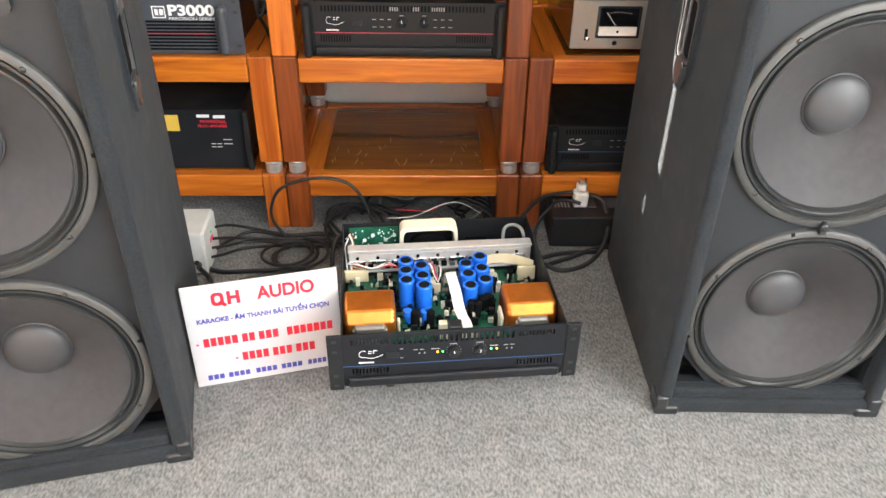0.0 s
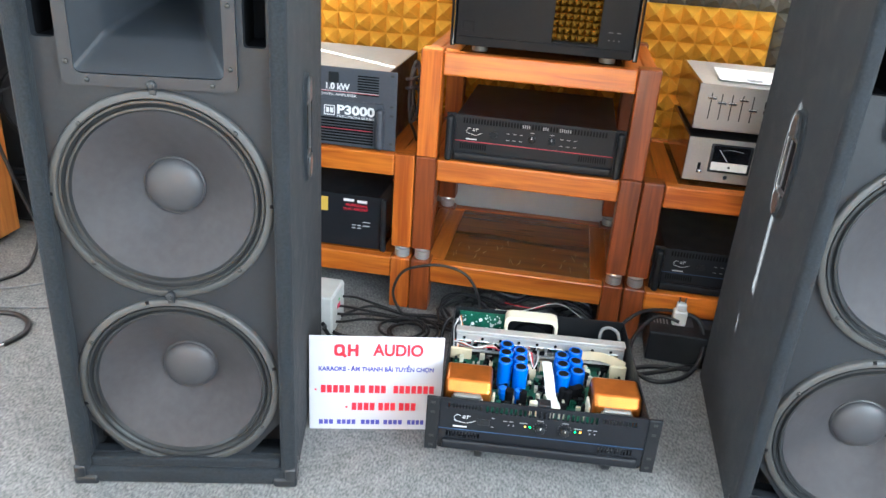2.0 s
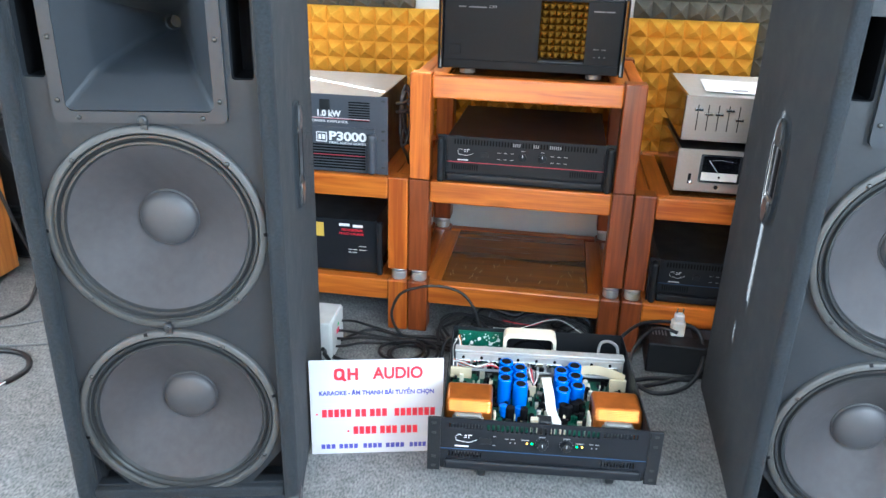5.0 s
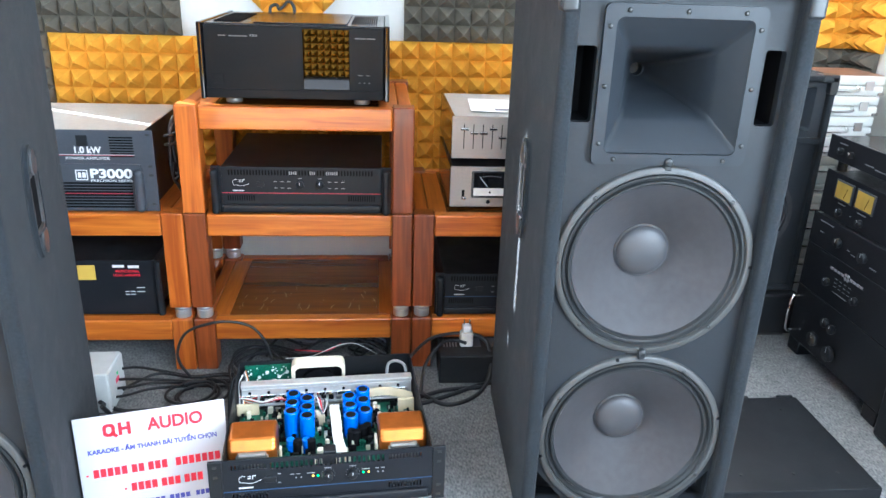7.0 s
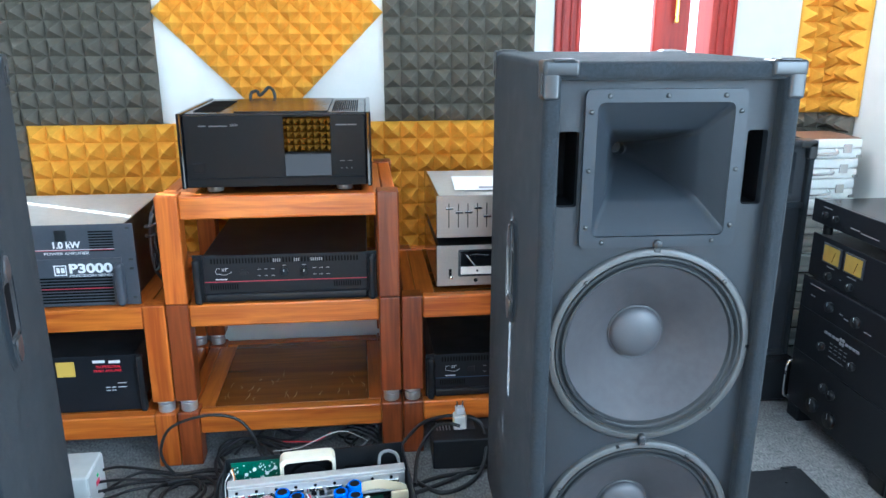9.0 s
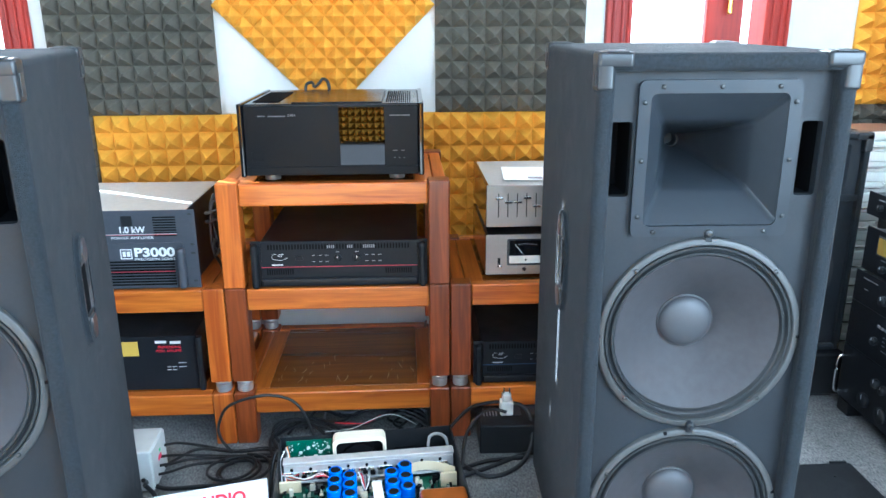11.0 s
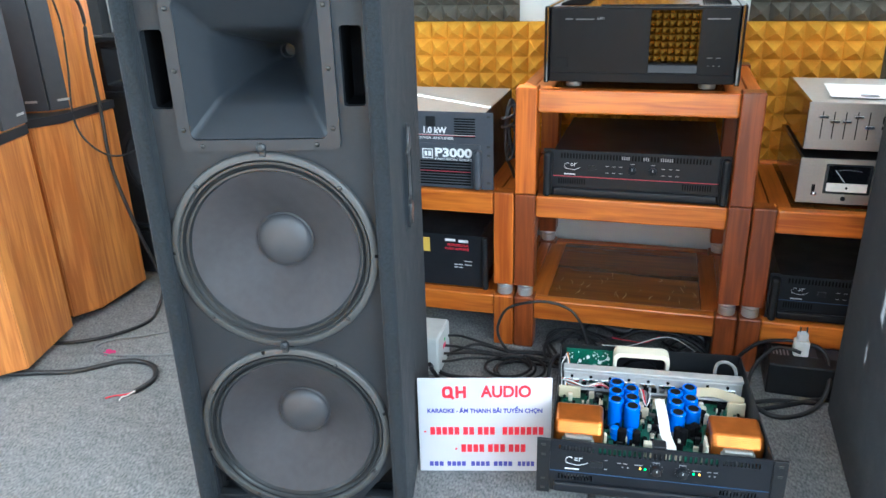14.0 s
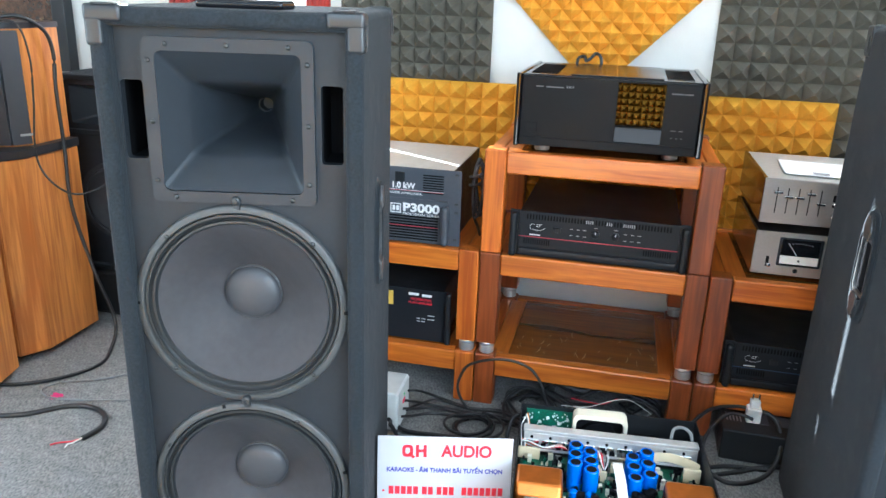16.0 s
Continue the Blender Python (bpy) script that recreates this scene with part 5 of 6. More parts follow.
def tower(lower, upper, cloth, label):
    x0, y0 = lower[0]
    t = thing("tower_speaker", pose(x0, y0, 0), label, "loudspeaker", "teak tower loudspeakers")
    rel = [[(x - x0, y - y0) for x, y in lp] for lp in (lower, upper)]
    part("base_plinth", prism(grown(rel[0], -0.03), 0.0, 0.022), STRIP, t)
    body = prism(rel[0], 0.022, 0.655)
    bmesh.ops.bevel(body, geom=body.edges[:], offset=0.003, segments=2, affect="EDGES")
    part("lower_body", body, TEAK, t, "teak veneered lower cabinet")
    part("trim_strip", prism(grown(rel[0], 0.003), 0.656, 0.682), STRIP, t)
    part("upper_body", prism(rel[1], 0.683, 1.030), TEAK, t)
    part("top_cap", prism(grown(rel[1], 0.003), 1.031, 1.048), CORNER, t)
    lp = rel[1]
    for i in cloth:
        (ax, ay), (bx, by) = lp[i], lp[(i + 1) % len(lp)]
        n = Vector((by - ay, ax - bx, 0)).normalized()
        mid = Vector((sum(p[0] for p in lp) / len(lp), sum(p[1] for p in lp) / len(lp), 0))
        if (Vector((ax, ay, 0)) - mid).dot(n) < 0:
            n = -n
        o = n * 0.010
        g = prism([(ax, ay), (bx, by), (bx + o.x, by + o.y), (ax + o.x, ay + o.y)], 0.690, 1.026)
        gp = part("grille", g, GRILLE, t, "dark grey cloth grille")
        d = Vector((bx - ax, by - ay, 0))
        if d.length > 0.03:
            c = Vector((ax, ay, 0)) + d * 0.25 + n * 0.0112
            part("badge", box(-0.018, 0.018, -0.001, 0.001, 0.715, 0.722), ALU, gp, "small silver badge", pose(c.x, c.y, 0, 0, 0, math.degrees(math.atan2(d.y, d.x))))
    return t


tower([(-1.615, 2.04), (-1.615, 1.80), (-1.662, 1.72), (-1.95, 1.70), (-1.95, 2.04)],
      [(-1.640, 2.04), (-1.640, 1.87), (-1.668, 1.822), (-1.84, 1.75), (-1.95, 1.75), (-1.95, 2.04)], (1, 2, 3), "teak tower loudspeaker with faceted grey grille and draped cable")
tower([(-1.617, 1.665), (-1.555, 1.41), (-1.62, 1.34), (-1.95, 1.30), (-1.95, 1.665)],
      [(-1.617, 1.665), (-1.590, 1.55), (-1.555, 1.41), (-1.62, 1.34), (-1.95, 1.30), (-1.95, 1.665)], (0,), "teak tower loudspeaker standing on the carpet")


def cable(name, points, r, label, material=WIRE, seg=8, per=8):
    ob = new(name, finish(tube(points, r, seg, per), name, material, 70))
    return tagged(ob, label, "cable", "loose cables")


Z1 = 0.0062
cable("cable", [(-1.72, 1.85, 1.053), (-1.66, 1.90, 1.066), (-1.622, 1.955, 1.030), (-1.618, 1.985, 0.96), (-1.616, 1.975, 0.84), (-1.60, 1.96, 0.66), (-1.575, 1.93, 0.48), (-1.52, 1.93, 0.26), (-1.47, 1.94, 0.08), (-1.44, 1.86, 0.012), (-1.42, 1.77, Z1), (-1.47, 1.67, Z1), (-1.56, 1.60, Z1), (-1.68, 1.56, Z1)], 0.006, "thick black cable hanging over the tower loudspeaker")
cable("cable", [(-1.70, 1.84, 1.052), (-1.64, 1.875, 1.044), (-1.624, 1.892, 0.95), (-1.624, 1.884, 0.82), (-1.612, 1.850, 0.66), (-1.56, 1.84, 0.58), (-1.52, 1.90, 0.53), (-1.46, 1.98, 0.56), (-1.42, 2.06, 0.66)], 0.0032, "thin black cable looped in front of the tower loudspeaker")
cable("cable", [(-1.66, 1.38, Z1), (-1.55, 1.413, Z1), (-1.43, 1.455, Z1), (-1.34, 1.530, Z1), (-1.27, 1.545, Z1), (-1.21, 1.520, Z1), (-1.178, 1.470, Z1), (-1.184, 1.420, Z1), (-1.190, 1.402, Z1)], 0.0075, "cut black cable end lying on the carpet")
cable("bare_wire", [(-1.188, 1.405, 0.007), (-1.205, 1.386, 0.004), (-1.235, 1.372, 0.003), (-1.252, 1.356, 0.003)], 0.0022, "bared red wire at the cut cable end", REDWIRE, 6)
cable("bare_wire", [(-1.188, 1.405, 0.008), (-1.200, 1.380, 0.004), (-1.210, 1.372, 0.003), (-1.206, 1.356, 0.003)], 0.0020, "bared white wire at the cut cable end", WHITEWIRE, 6)
cable("cable", [(-1.10, 1.66, 0.004), (-1.234, 1.601, 0.004), (-1.37, 1.565, 0.004), (-1.44, 1.565, 0.004), (-1.478, 1.595, 0.004), (-1.455, 1.645, 0.004), (-1.37, 1.69, 0.004), (-1.30, 1.75, 0.004), (-1.22, 1.86, 0.004)], 0.003, "thin grey cable curled on the carpet", GREYWIRE)
pk = bmesh.new()
vs = [pk.verts.new((-1.415 + (0.017 + 0.006 * math.sin(5 * a + 1)) * math.cos(a), 1.578 + (0.017 + 0.006 * math.sin(3 * a)) * math.sin(a), 0.002)) for a in [2 * math.pi * k / 24 for k in range(24)]]
pk.faces.new(vs)
bmesh.ops.recalc_face_normals(pk, faces=pk.faces[:])
tagged(new("paint_spot", finish(pk, "paint_spot", PINK)), "small pink paint spot on the carpet", "stain")


# ---------------------------------------------------------------- smaller loudspeakers by the wall
def small_speaker(m, label):
    s = thing("small_loudspeaker", m, label, "loudspeaker", "small loudspeakers by the wall")
    w, d, h = 0.19, 0.30, 0.70
    for x0, x1 in ((-w, -w + 0.018), (w - 0.018, w)):
        part("side_panel", box(x0, x1, 0, d, 0, h, 0.006), FUZZ, s)
    part("top_panel", box(-w + 0.018, w - 0.018, 0, d, h - 0.018, h, 0.004), FUZZ, s)
    part("bottom_panel", box(-w + 0.018, w - 0.018, 0, d, 0, 0.018, 0.004), FUZZ, s)
    part("back_panel", box(-w + 0.018, w - 0.018, d - 0.02, d, 0.018, h - 0.018), FUZZ, s)
    part("baffle", loops_plate([(-w + 0.018, 0.018), (w - 0.018, 0.018), (w - 0.018, h - 0.018), (-w + 0.018, h - 0.018)],
                               [rrect(-0.14, 0.14, 0.53, 0.665, 0.008), circle(0, 0.26, 0.13, 32)], 0.015), BAFFLE, s, m=pose(0, 0.02, 0))
    part("divider", box(-w + 0.018, w - 0.018, 0.004, 0.02, 0.492, 0.512, 0.002), FUZZ, s)
    bm = bmesh.new()
    rings = []
    for k in range(5):
        t = k / 4
        rings.append([bm.verts.new((x, 0.02 + 0.12 * t, 0.5975 + z)) for x, z in rrect(-0.14 + 0.12 * t, 0.14 - 0.12 * t, -0.0675 + 0.04 * t, 0.0675 - 0.04 * t, 0.007, 2)])
    for a, b in zip(rings, rings[1:]):
        for i in range(len(a)):
            j = (i + 1) % len(a)
            bm.faces.new((a[i], a[j], b[j], b[i]))
    bm.faces.new(rings[-1])
    bmesh.ops.recalc_face_normals(bm, faces=bm.faces[:])
    part("horn", bm, HORN, s)
    wf = part("woofer", lathe([(0.138, 0.0), (0.138, 0.006), (0.122, 0.006), (0.120, 0.0), (0.112, 0.004), (0.104, -0.002), (0.045, -0.045)], 40), CONE, s, m=pose(0, 0.02, 0.26) @ OUT)
    part("dust_cap", lathe([(0.045, -0.045), (0.035, -0.034), (0.018, -0.027), (0, -0.025)], 24), CAP, wf)
    for sx in (-1, 1):
        c = bmesh.new()
        a, b = (-w - 0.003, -w + 0.05) if sx < 0 else (w - 0.05, w + 0.003)
        a2, b2 = (-w - 0.003, -w + 0.022) if sx < 0 else (w - 0.022, w + 0.003)
        add_box(c, a, b, -0.003, 0.05, h - 0.02, h + 0.003, 0.004)
        add_box(c, a2, b2, -0.003, 0.05, h - 0.055, h, 0.004)
        part("corner_protector", c, CORNER, s)
    return s


small_speaker(pose(1.487, 2.10, 0.158), "small black loudspeaker standing on a low black box")
bx = thing("low_box", pose(1.487, 2.07, 0), "low black box under the small loudspeaker", "box")
part("body", box(-0.20, 0.20, 0, 0.36, 0.012, 0.156, 0.006), BLACKMETAL, bx)
part("plinth", box(-0.18, 0.18, 0.02, 0.34, 0, 0.012), STRIP, bx)
small_speaker(pose(-1.60, 2.16, 0.170), "small black loudspeaker beside the tower loudspeaker")
bx = thing("low_box", pose(-1.60, 2.13, 0), "low black box under the small loudspeaker", "box")
part("body", box(-0.19, 0.19, 0, 0.32, 0.012, 0.168, 0.006), BLACKMETAL, bx)
part("plinth", box(-0.17, 0.17, 0.02, 0.30, 0, 0.012), STRIP, bx)
cable("microphone_cord", [(-1.72, 2.30, 0.875), (-1.70, 2.27, 0.90), (-1.66, 2.25, 0.895), (-1.63, 2.26, 0.915), (-1.62, 2.28, 0.876)], 0.005, "dark cord lying on the small loudspeaker")

# ---------------------------------------------------------------- stack of black amplifiers by the east wall
EAST = pose(1.64, 2.02, 0, 0, 0, -90)      # local x runs along the fronts, local -y looks into the room


def stacked(z0, z1, depth, label, lid=BLACKMETAL, setback=0.0):
    a = thing("rack_amplifier", EAST @ pose(0.24, setback, z0), label, "amplifier", "stacked black amplifiers")
    h = z1 - z0
    part("chassis", box(-0.225, 0.225, 0.006, depth, 0.004, h - 0.002, 0.002), lid, a)
    part("front_panel", box(-0.24, 0.24, 0, 0.006, 0, h, 0.0015), PANELBLACK, a)
    for s in (-1, 1):
        part("foot", box(s * 0.19 - 0.012, s * 0.19 + 0.012, 0.03, 0.06, 0.0, 0.004), RUBBER, a)
    return a


a = stacked(0.635, 0.703, 0.28, "flat black amplifier on top of the stack", BLACKGLOSS)
for x in (-0.17, -0.12, 0.20):
    knob(a, x, 0.032, 0.009, BLACKMETAL)
bars("small_print", [(-0.06, -0.02, 0.022), (-0.015, 0.06, 0.018), (-0.19, -0.15, 0.052)], GREYINK, a, 0, 0.003)
for x in (-0.20, 0.20):
    for y in (0.03, 0.24):
        part("foot", cyl(0.014, -0.034, 0.002, 16), BLACKMETAL, a, m=pose(x, y, 0))
a = stacked(0.466, 0.598, 0.27, "black amplifier with two yellow level meters", BLACKMETAL, 0.012)
for x in (-0.135, -0.035):
    mt = part("meter", box(x - 0.042, x + 0.042, -0.004, 0, 0.060, 0.118, 0.001), PANELGREY, a, "yellow level meter")
    part("dial", box(x - 0.036, x + 0.036, -0.0048, -0.004, 0.065, 0.113), METER, mt)
    part("needle", box(-0.0006, 0.0006, -0.0054, -0.0048, 0, 0.034), DARK, mt, m=pose(x + 0.006, 0, 0.069, 0, 20, 0))
for x in (-0.135, -0.035):
    knob(a, x, 0.026, 0.011, BLACKMETAL)
bars("small_print", [(-0.155, -0.12, 0.050), (-0.06, -0.02, 0.050), (-0.09, -0.083, 0.03)], GREYINK, a, 0, 0.003)
a = stacked(0.368, 0.464, 0.28, "black amplifier with two small dials", BLACKMETAL)
for x in (-0.09, 0.03):
    knob(a, x, 0.045, 0.015, BLACKMETAL)
bars("small_print", [(-0.20, -0.13, 0.080), (-0.19, -0.17, 0.048), (-0.05, -0.035, 0.040), (-0.028, -0.008, 0.034), (0.06, 0.09, 0.03)], GREYINK, a, 0, 0.003)
a = stacked(0.225, 0.366, 0.28, "black amplifier with a white maker's mark", BLACKMETAL)
mk = bmesh.new()
for k in range(4):
    add_box(mk, -0.102 + 0.018 * k, -0.088 + 0.018 * k, -0.0008, 0, 0.104, 0.112)
    add_box(mk, -0.005 + 0.016 * k, 0.008 + 0.016 * k, -0.0008, 0, 0.104, 0.112)
for dx, dz in ((-0.006, 0.006), (0.006, 0.006), (-0.006, -0.006), (0.006, -0.006)):
    cyl(0.0055, 0, 0.001, 12, pose(-0.020 + dx, 0, 0.108 + dz) @ OUT, mk)
part("maker_mark", mk, GREYINK, a)
for x in (-0.10, 0.04):
    knob(a, x, 0.062, 0.012, BLACKMETAL)
bars("small_print", [(-0.07 + 0.022 * i, -0.058 + 0.022 * i, 0.085 - 0.012 * j) for i in range(4) for j in range(3)] + [(-0.07, 0.0, 0.044)], GREYINK, a, 0, 0.0022)
a = stacked(0.045, 0.223, 0.28, "black amplifier at the bottom of the stack", BLACKMETAL)
for x, z, r in ((-0.06, 0.125, 0.014), (-0.025, 0.120, 0.014), (-0.10, 0.05, 0.022), (-0.015, 0.045, 0.024)):
    knob(a, x, z, r, BLACKMETAL)
part("handle", tube([(-0.222, -0.002, 0.02), (-0.222, -0.024, 0.03), (-0.222, -0.024, 0.13), (-0.222, -0.002, 0.14)], 0.005, 10), CHROME, a, "chrome handle")
for x in (-0.20, 0.20):
    part("block", box(x - 0.03, x + 0.03, 0.0, 0.26, -0.045, 0.0, 0.003), BLACKMETAL, a)
fc = thing("flight_case", pose(1.615, 1.52, 0, 0, 0, -90), "black case on the carpet beside the amplifier stack", "case")
part("body", box(0.0, 0.46, 0, 0.31, 0.004, 0.52, 0.008), BLACKMETAL, fc)
part("handle", box(0.17, 0.29, -0.012, 0, 0.30, 0.36, 0.004), CHROME, fc)
part("foot", box(0.02, 0.44, 0.02, 0.29, 0, 0.004), RUBBER, fc)

# white aluminium cases stacked in the corner
for k in range(13):
    z = 0.001 + 0.0652 * k
    cs = thing("briefcase", pose(1.755 + 0.006 * math.sin(2.3 * k), 2.215 + 0.004 * math.cos(1.7 * k), z, 0, 0, 1.5 * math.sin(k)), "white hard-shell case lying in a stack in the corner", "case", "stacked white cases")
    part("lower_shell", box(-0.155, 0.145, 0, 0.185, 0, 0.031, 0.005), CASE, cs)
    part("upper_shell", box(-0.155, 0.145, 0, 0.185, 0.033, 0.064 if k < 12 else 0.062, 0.005), CASE, cs)
    if k == 12:
        part("lid_cover", box(-0.150, 0.140, 0.005, 0.180, 0.062, 0.0645), CASETOP, cs, "brown lid covering")
    part("handle", tube([(-0.055, -0.002, 0.030), (-0.050, -0.018, 0.020), (0.0, -0.022, 0.018), (0.050, -0.018, 0.020), (0.055, -0.002, 0.030)], 0.0045, 8), CHROME, cs)
    for x in (-0.105, 0.095):
        part("latch", box(x - 0.014, x + 0.014, -0.004, 0, 0.018, 0.046, 0.001), CHROME, cs)
    part("corner", box(0.128, 0.148, -0.003, 0.02, 0.002, 0.012, 0.002), CHROME, cs)

# ---------------------------------------------------------------- lid of the open amplifier on the carpet
ld = thing("amplifier_lid", pose(1.26, 1.27, 0), "black metal amplifier lid lying on the carpet", "lid")
part("sheet", box(-0.215, 0.215, 0, 0.39, 0.026, 0.030, 0.001), BLACKMETAL, ld)
for x0, x1, y0, y1 in ((-0.215, -0.213, 0, 0.39), (0.213, 0.215, 0, 0.39), (-0.213, 0.213, 0, 0.002), (-0.213, 0.213, 0.388, 0.39)):
    part("flange", box(x0, x1, y0, y1, 0, 0.0258), BLACKMETAL, ld)
sc = None
for x, y in ((0.03, 0.33), (0.14, 0.33), (0.03, 0.06), (0.14, 0.06), (-0.1, 0.06)):
    if sc is None:
        sc = part("screw", cyl(0.004, 0.030, 0.032, 12), SCREW, ld, m=pose(x, y, 0))
    else:
        again(sc, pose(x, y, 0))
part("tab", box(0.16, 0.205, 0.389, 0.396, 0.012, 0.034, 0.001), BLACKMETAL, ld)
part("tab", box(0.05, 0.075, 0.389, 0.396, 0.012, 0.034, 0.001), BLACKMETAL, ld)

# ---------------------------------------------------------------- silver box, power block and their cables
sv = thing("voltage_regulator", pose(-0.392, 1.680, 0, 0, 0, 1.5), "light grey metal box with a small red and green display", "regulator")
part("housing", box(-0.145, 0, 0, 0.125, 0.003, 0.120, 0.004), BOXGREY, sv)
part("face_plate", box(0.0, 0.003, 0.004, 0.121, 0.008, 0.116, 0.001), BOXGREY, sv)
part("display", box(0.003, 0.0045, 0.050, 0.074, 0.063, 0.075), REDDIM, sv, "red digital display")
part("display", box(0.003, 0.0045, 0.062, 0.070, 0.083, 0.090), LEDDIM, sv, "green indicator")
for y in (0.02, 0.105):
    for x in (-0.13, -0.02):
        part("foot", cyl(0.008, 0, 0.003, 12), RUBBER, sv, m=pose(x, y, 0))
pb = thing("power_block", pose(0.48, 1.808, 0, 0, 0, -1), "black power distribution block with a white plug in it", "power strip")
part("housing", box(0, 0.25, 0, 0.125, 0, 0.090, 0.004), BLACKMETAL, pb)
for x in (0.10, 0.165, 0.225):
    part("socket", box(x - 0.024, x + 0.024, 0.055, 0.110, 0.0895, 0.0915, 0.001), PANELGREY, pb)
bm = bmesh.new()
for k in range(5):
    add_box(bm, 0.014 + 0.009 * k, 0.018 + 0.009 * k, 0.055, 0.10 - 0.008 * (k % 3), 0.0900, 0.0905)
part("printed_bar", bm, GREYINK, pb)
pg = thing("power_plug", pose(0.562, 1.872, 0.0915), "white plug adapter standing in the power block", "plug")
part("body", box(-0.019, 0.019, -0.016, 0.016, 0, 0.044, 0.005, 3), WHITEPL, pg)
part("upper_body", box(-0.013, 0.013, -0.012, 0.012, 0.044, 0.066, 0.004, 3), WHITEPL, pg)
part("prong", box(-0.010, -0.006, -0.003, 0.003, 0.066, 0.082, 0.001), CHROME, pg)
part("prong", box(0.006, 0.010, -0.003, 0.003, 0.066, 0.082, 0.001), CHROME, pg)

C = "black power cable on the carpet"
cable("cable", [(0.578, 1.872, 0.125), (0.605, 1.868, 0.118), (0.625, 1.850, 0.10), (0.628, 1.80, 0.055), (0.600, 1.755, 0.012), (0.545, 1.705, Z1), (0.49, 1.69, Z1), (0.45, 1.72, Z1), (0.43, 1.745, Z1)], 0.0062, "black power cable from the white plug")
cable("cable", [(0.36, 1.66, 0.02), (0.43, 1.70, Z1), (0.52, 1.745, Z1), (0.60, 1.79, Z1), (0.66, 1.80, Z1)], 0.0062, C)
cable("cable", [(0.38, 1.68, 0.03), (0.43, 1.735, Z1), (0.50, 1.765, Z1), (0.60, 1.775, Z1)], 0.006, C)
cable("cable", [(0.42, 1.70, 0.03), (0.44, 1.80, 0.07), (0.49, 1.85, 0.110), (0.53, 1.86, 0.112), (0.56, 1.85, 0.108)], 0.005, "black cable running to the white plug")
cable("cable", [(0.34, 1.70, 0.06), (0.38, 1.78, 0.085), (0.45, 1.86, 0.115), (0.52, 1.885, 0.122), (0.56, 1.876, 0.125)], 0.005, "black cable running to the white plug")
for k, (za, zb) in enumerate(((0.030, 0.0), (0.046, 0.004), (0.062, 0.0), (0.020, 0.006), (0.075, 0.002))):
    o = 0.018 * k
    cable("cable", [(-0.390, 1.715 + 0.018 * k, za), (-0.37, 1.745 + o * 1.4, za * 0.6), (-0.32, 1.795 + o * 1.3, Z1 + zb), (-0.22, 1.805 + o * 0.7, Z1 + zb), (-0.13, 1.795 + o * 0.9, Z1 + 0.004 + zb), (-0.07, 1.775 + o * 0.6, 0.02 + zb), (-0.035, 1.72 + 0.008 * k, 0.05), (-0.02, 1.66 + 0.004 * k, 0.10)], 0.0040, "black cable in the bundle from the grey box")
for cx, cy, r, ph0 in ((-0.205, 1.748, 0.062, 0.3), (-0.168, 1.742, 0.064, 1.2), (-0.185, 1.742, 0.055, 2.0)):
    cable("cable", [(cx + r * math.cos(ph0 + a) * 1.05, cy + r * 0.95 * math.sin(ph0 + a), Z1 + 0.004 + 0.0012 * i) for i, a in enumerate([0.42 * j for j in range(17)])], 0.0042, "coil of black cable on the carpet", per=4)
cable("cable", [(-0.41, 1.66, 0.05), (-0.405, 1.69, 0.02), (-0.36, 1.685, Z1), (-0.27, 1.69, Z1), (-0.18, 1.69, Z1), (-0.12, 1.68, Z1)], 0.006, C)
cable("cable", [(-0.40, 1.64, 0.05), (-0.385, 1.655, 0.01), (-0.37, 1.62, Z1), (-0.35, 1.56, Z1), (-0.30, 1.53, Z1)], 0.006, C)
cable("cable", [(-0.31, 1.645, Z1), (-0.24, 1.672, Z1), (-0.17, 1.675, Z1), (-0.115, 1.668, Z1)], 0.006, C)
cable("cable", [(-0.22, 1.83, 0.018), (-0.248, 1.832, 0.06), (-0.252, 1.835, 0.105), (-0.220, 1.84, 0.160), (-0.13, 1.845, 0.186), (-0.055, 1.85, 0.170), (-0.016, 1.85, 0.125), (0.004, 1.845, 0.07), (0.03, 1.83, 0.02)], 0.0042, "black cable arching up in front of the rack")
cable("cable", [(-0.02, 1.70, 0.10), (-0.06, 1.675, 0.115), (-0.075, 1.65, 0.085), (-0.075, 1.61, 0.02), (-0.065, 1.585, Z1), (-0.10, 1.56, Z1)], 0.0058, C)
rk = random.Random(8)
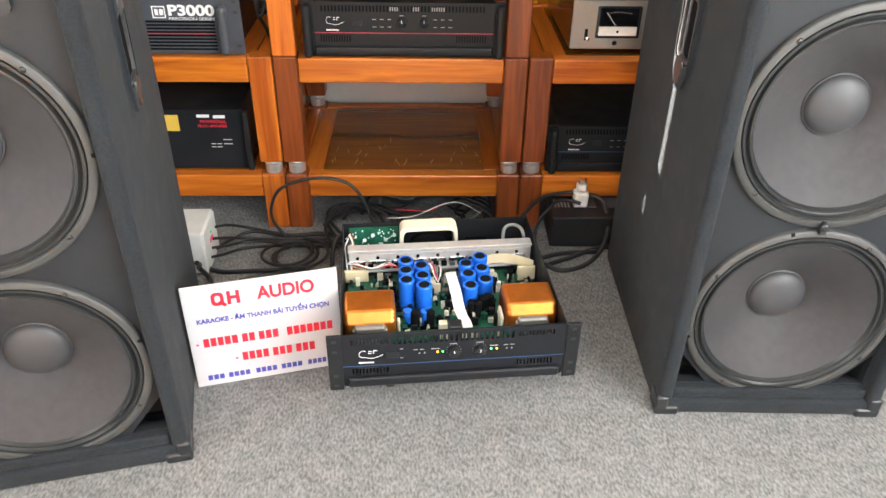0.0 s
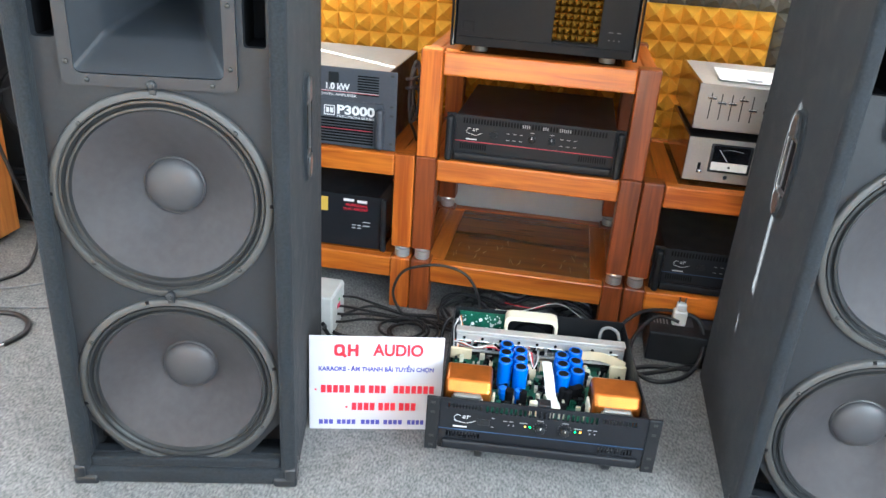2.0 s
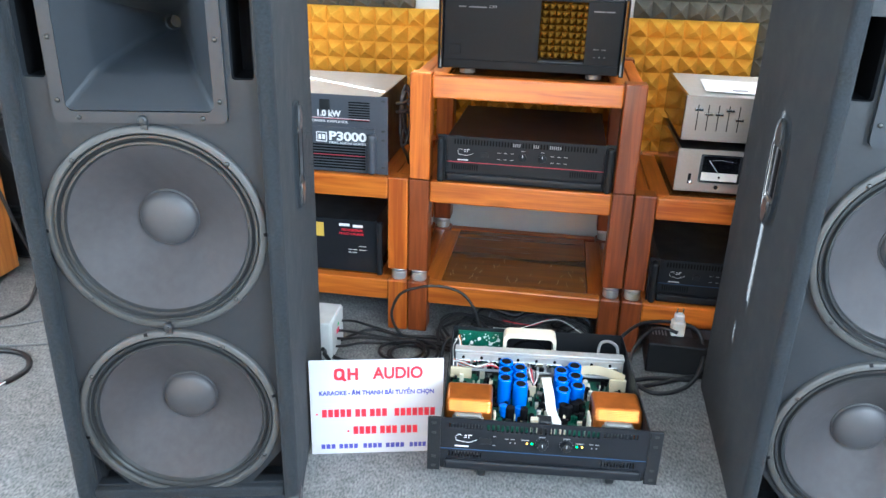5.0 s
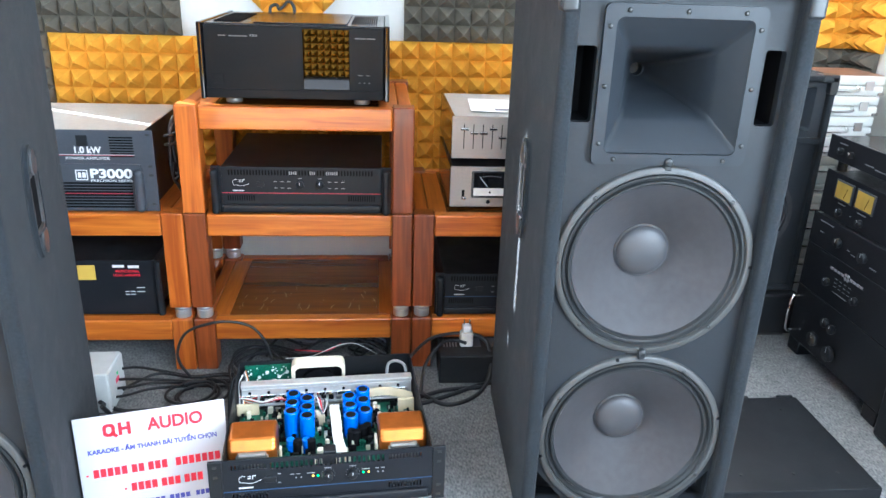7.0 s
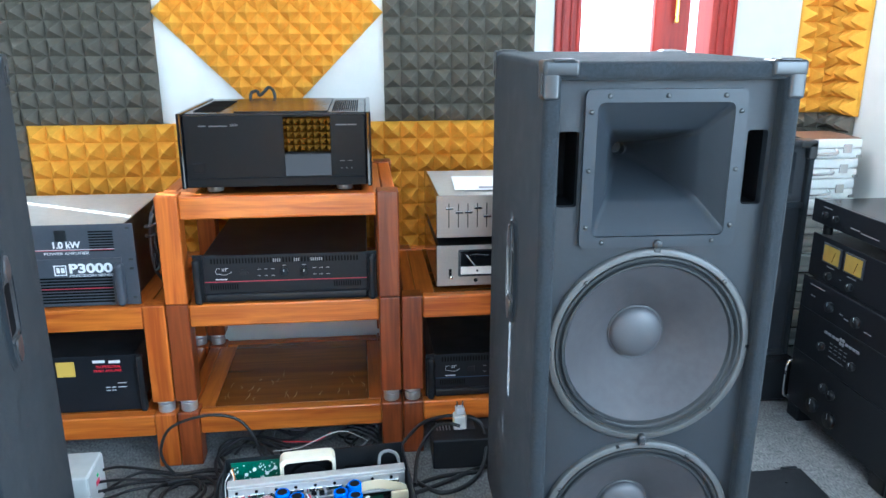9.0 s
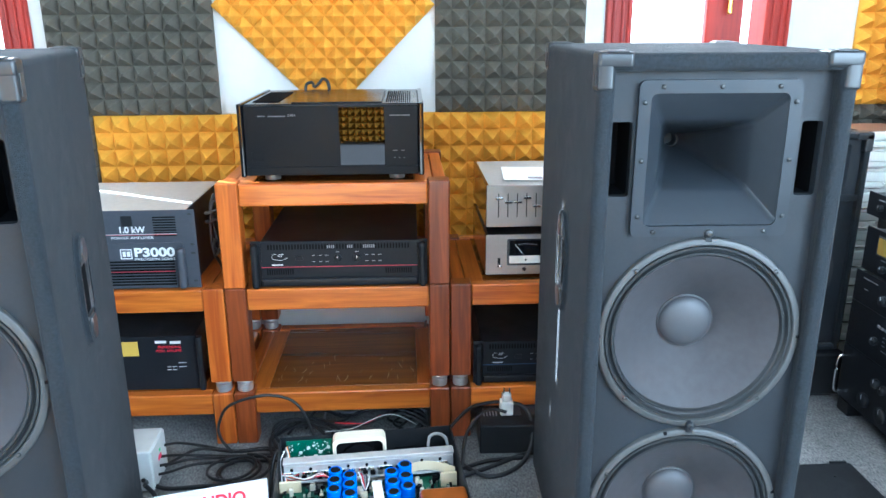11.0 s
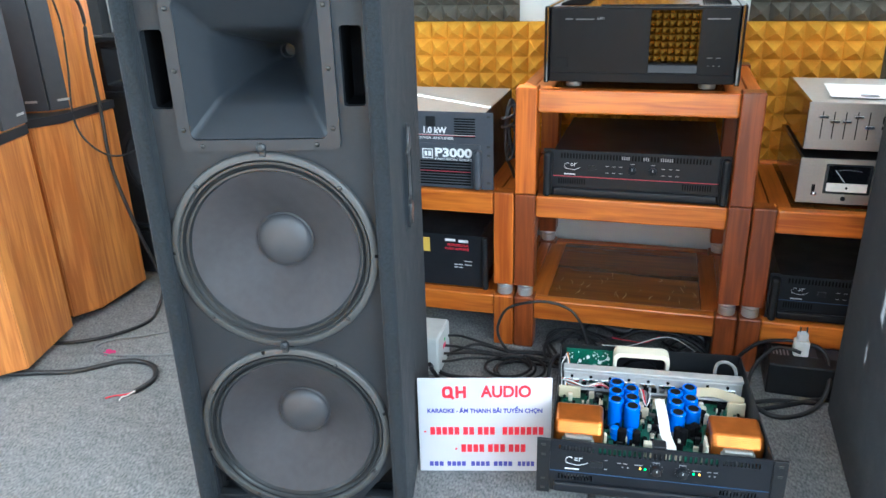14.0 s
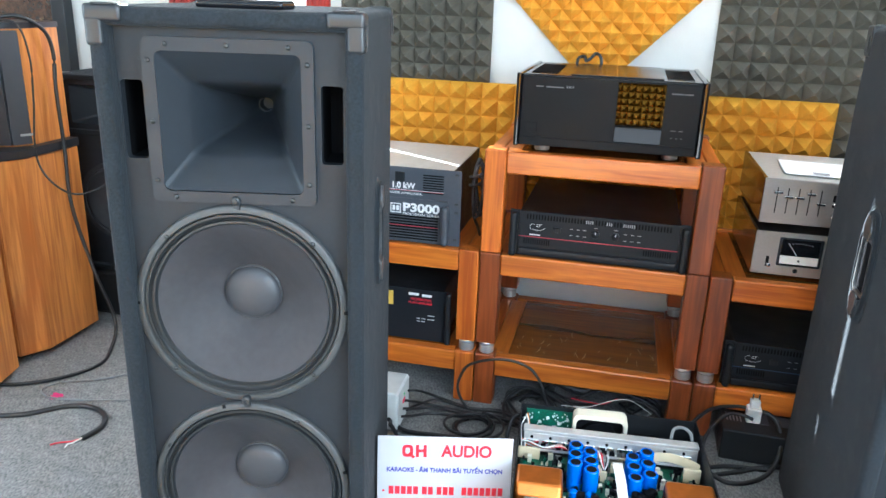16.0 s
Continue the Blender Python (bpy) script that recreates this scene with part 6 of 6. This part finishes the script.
for k in range(7):
    y = 1.90 + 0.03 * k
    cable("cable", [(-0.13 + 0.05 * k, y, 0.012), (-0.06 + 0.03 * k, y + 0.06, 0.02 + 0.01 * (k % 3)), (0.05 + 0.02 * k, y + 0.03, 0.03), (0.15, y + 0.04 * (k % 2), 0.055 + 0.006 * k), (0.25, y + 0.05, 0.060 - 0.004 * k), (0.33, y + 0.02, 0.03), (0.335 - 0.02 * k, y - 0.06, 0.01), (0.26, y - 0.10, 0.008)], 0.0042, "black cable in the tangle under the rack", WIRE if k != 3 else GREYWIRE)
for k in range(3):
    cable("cable", [(-0.10 + 0.03 * k, 1.80, 0.008), (-0.12, 1.88 + 0.02 * k, 0.03), (-0.06, 1.95, 0.05), (0.02 + 0.03 * k, 1.90, 0.04), (0.06, 1.82, 0.02), (0.10, 1.75, 0.03)], 0.0048, "black cable in the tangle under the rack")
cable("bare_wire", [(0.075, 1.80, 0.120), (0.11, 1.83, 0.100), (0.16, 1.825, 0.102), (0.20, 1.84, 0.118)], 0.0016, "red wire lying over the cable tangle", REDWIRE, 6)
cable("bare_wire", [(0.05, 1.78, 0.105), (0.12, 1.80, 0.100), (0.19, 1.83, 0.116), (0.24, 1.87, 0.10), (0.30, 1.90, 0.05)], 0.0013, "white wire lying over the cable tangle", WHITEWIRE, 6)
# bundled cord beside the blue-grey amplifier, and the lead behind the top amplifier
cb = bmesh.new()
for k in range(5):
    r = 0.020 + 0.003 * (k % 3)
    tube([(-0.256 + r * math.sin(a) * 0.7, 2.02 + 0.012 * k + 0.02 * math.cos(a), 0.628 + 0.075 * math.cos(a + 0.2 * k) + 0.01 * (k % 2)) for a in [0.55 * j for j in range(12)]], 0.0042, 8, 4, cb)
tube([(-0.256, 2.0, 0.60), (-0.262, 2.0, 0.56), (-0.252, 2.02, 0.52), (-0.25, 2.05, 0.486)], 0.0045, 8, 5, cb)
tube([(-0.266 + 0.017 * math.cos(a), 2.04 + 0.035 * math.sin(a), 0.628 + 0.002 * i) for i, a in enumerate([0.5 * j for j in range(28)])], 0.0042, 8, 3, cb)
tagged(new("cable", finish(cb, "cable", WIRE, 70)), "coiled black power cord hanging beside the amplifier", "cable", "loose cables")
cable("cable", [(-0.024, 2.355, 0.965), (-0.022, 2.362, 0.993), (-0.004, 2.365, 1.000), (0.004, 2.355, 0.988), (0.016, 2.365, 0.996), (0.030, 2.37, 1.010), (0.044, 2.36, 1.004), (0.050, 2.355, 0.985), (0.048, 2.352, 0.962)], 0.005, "black lead behind the top amplifier")
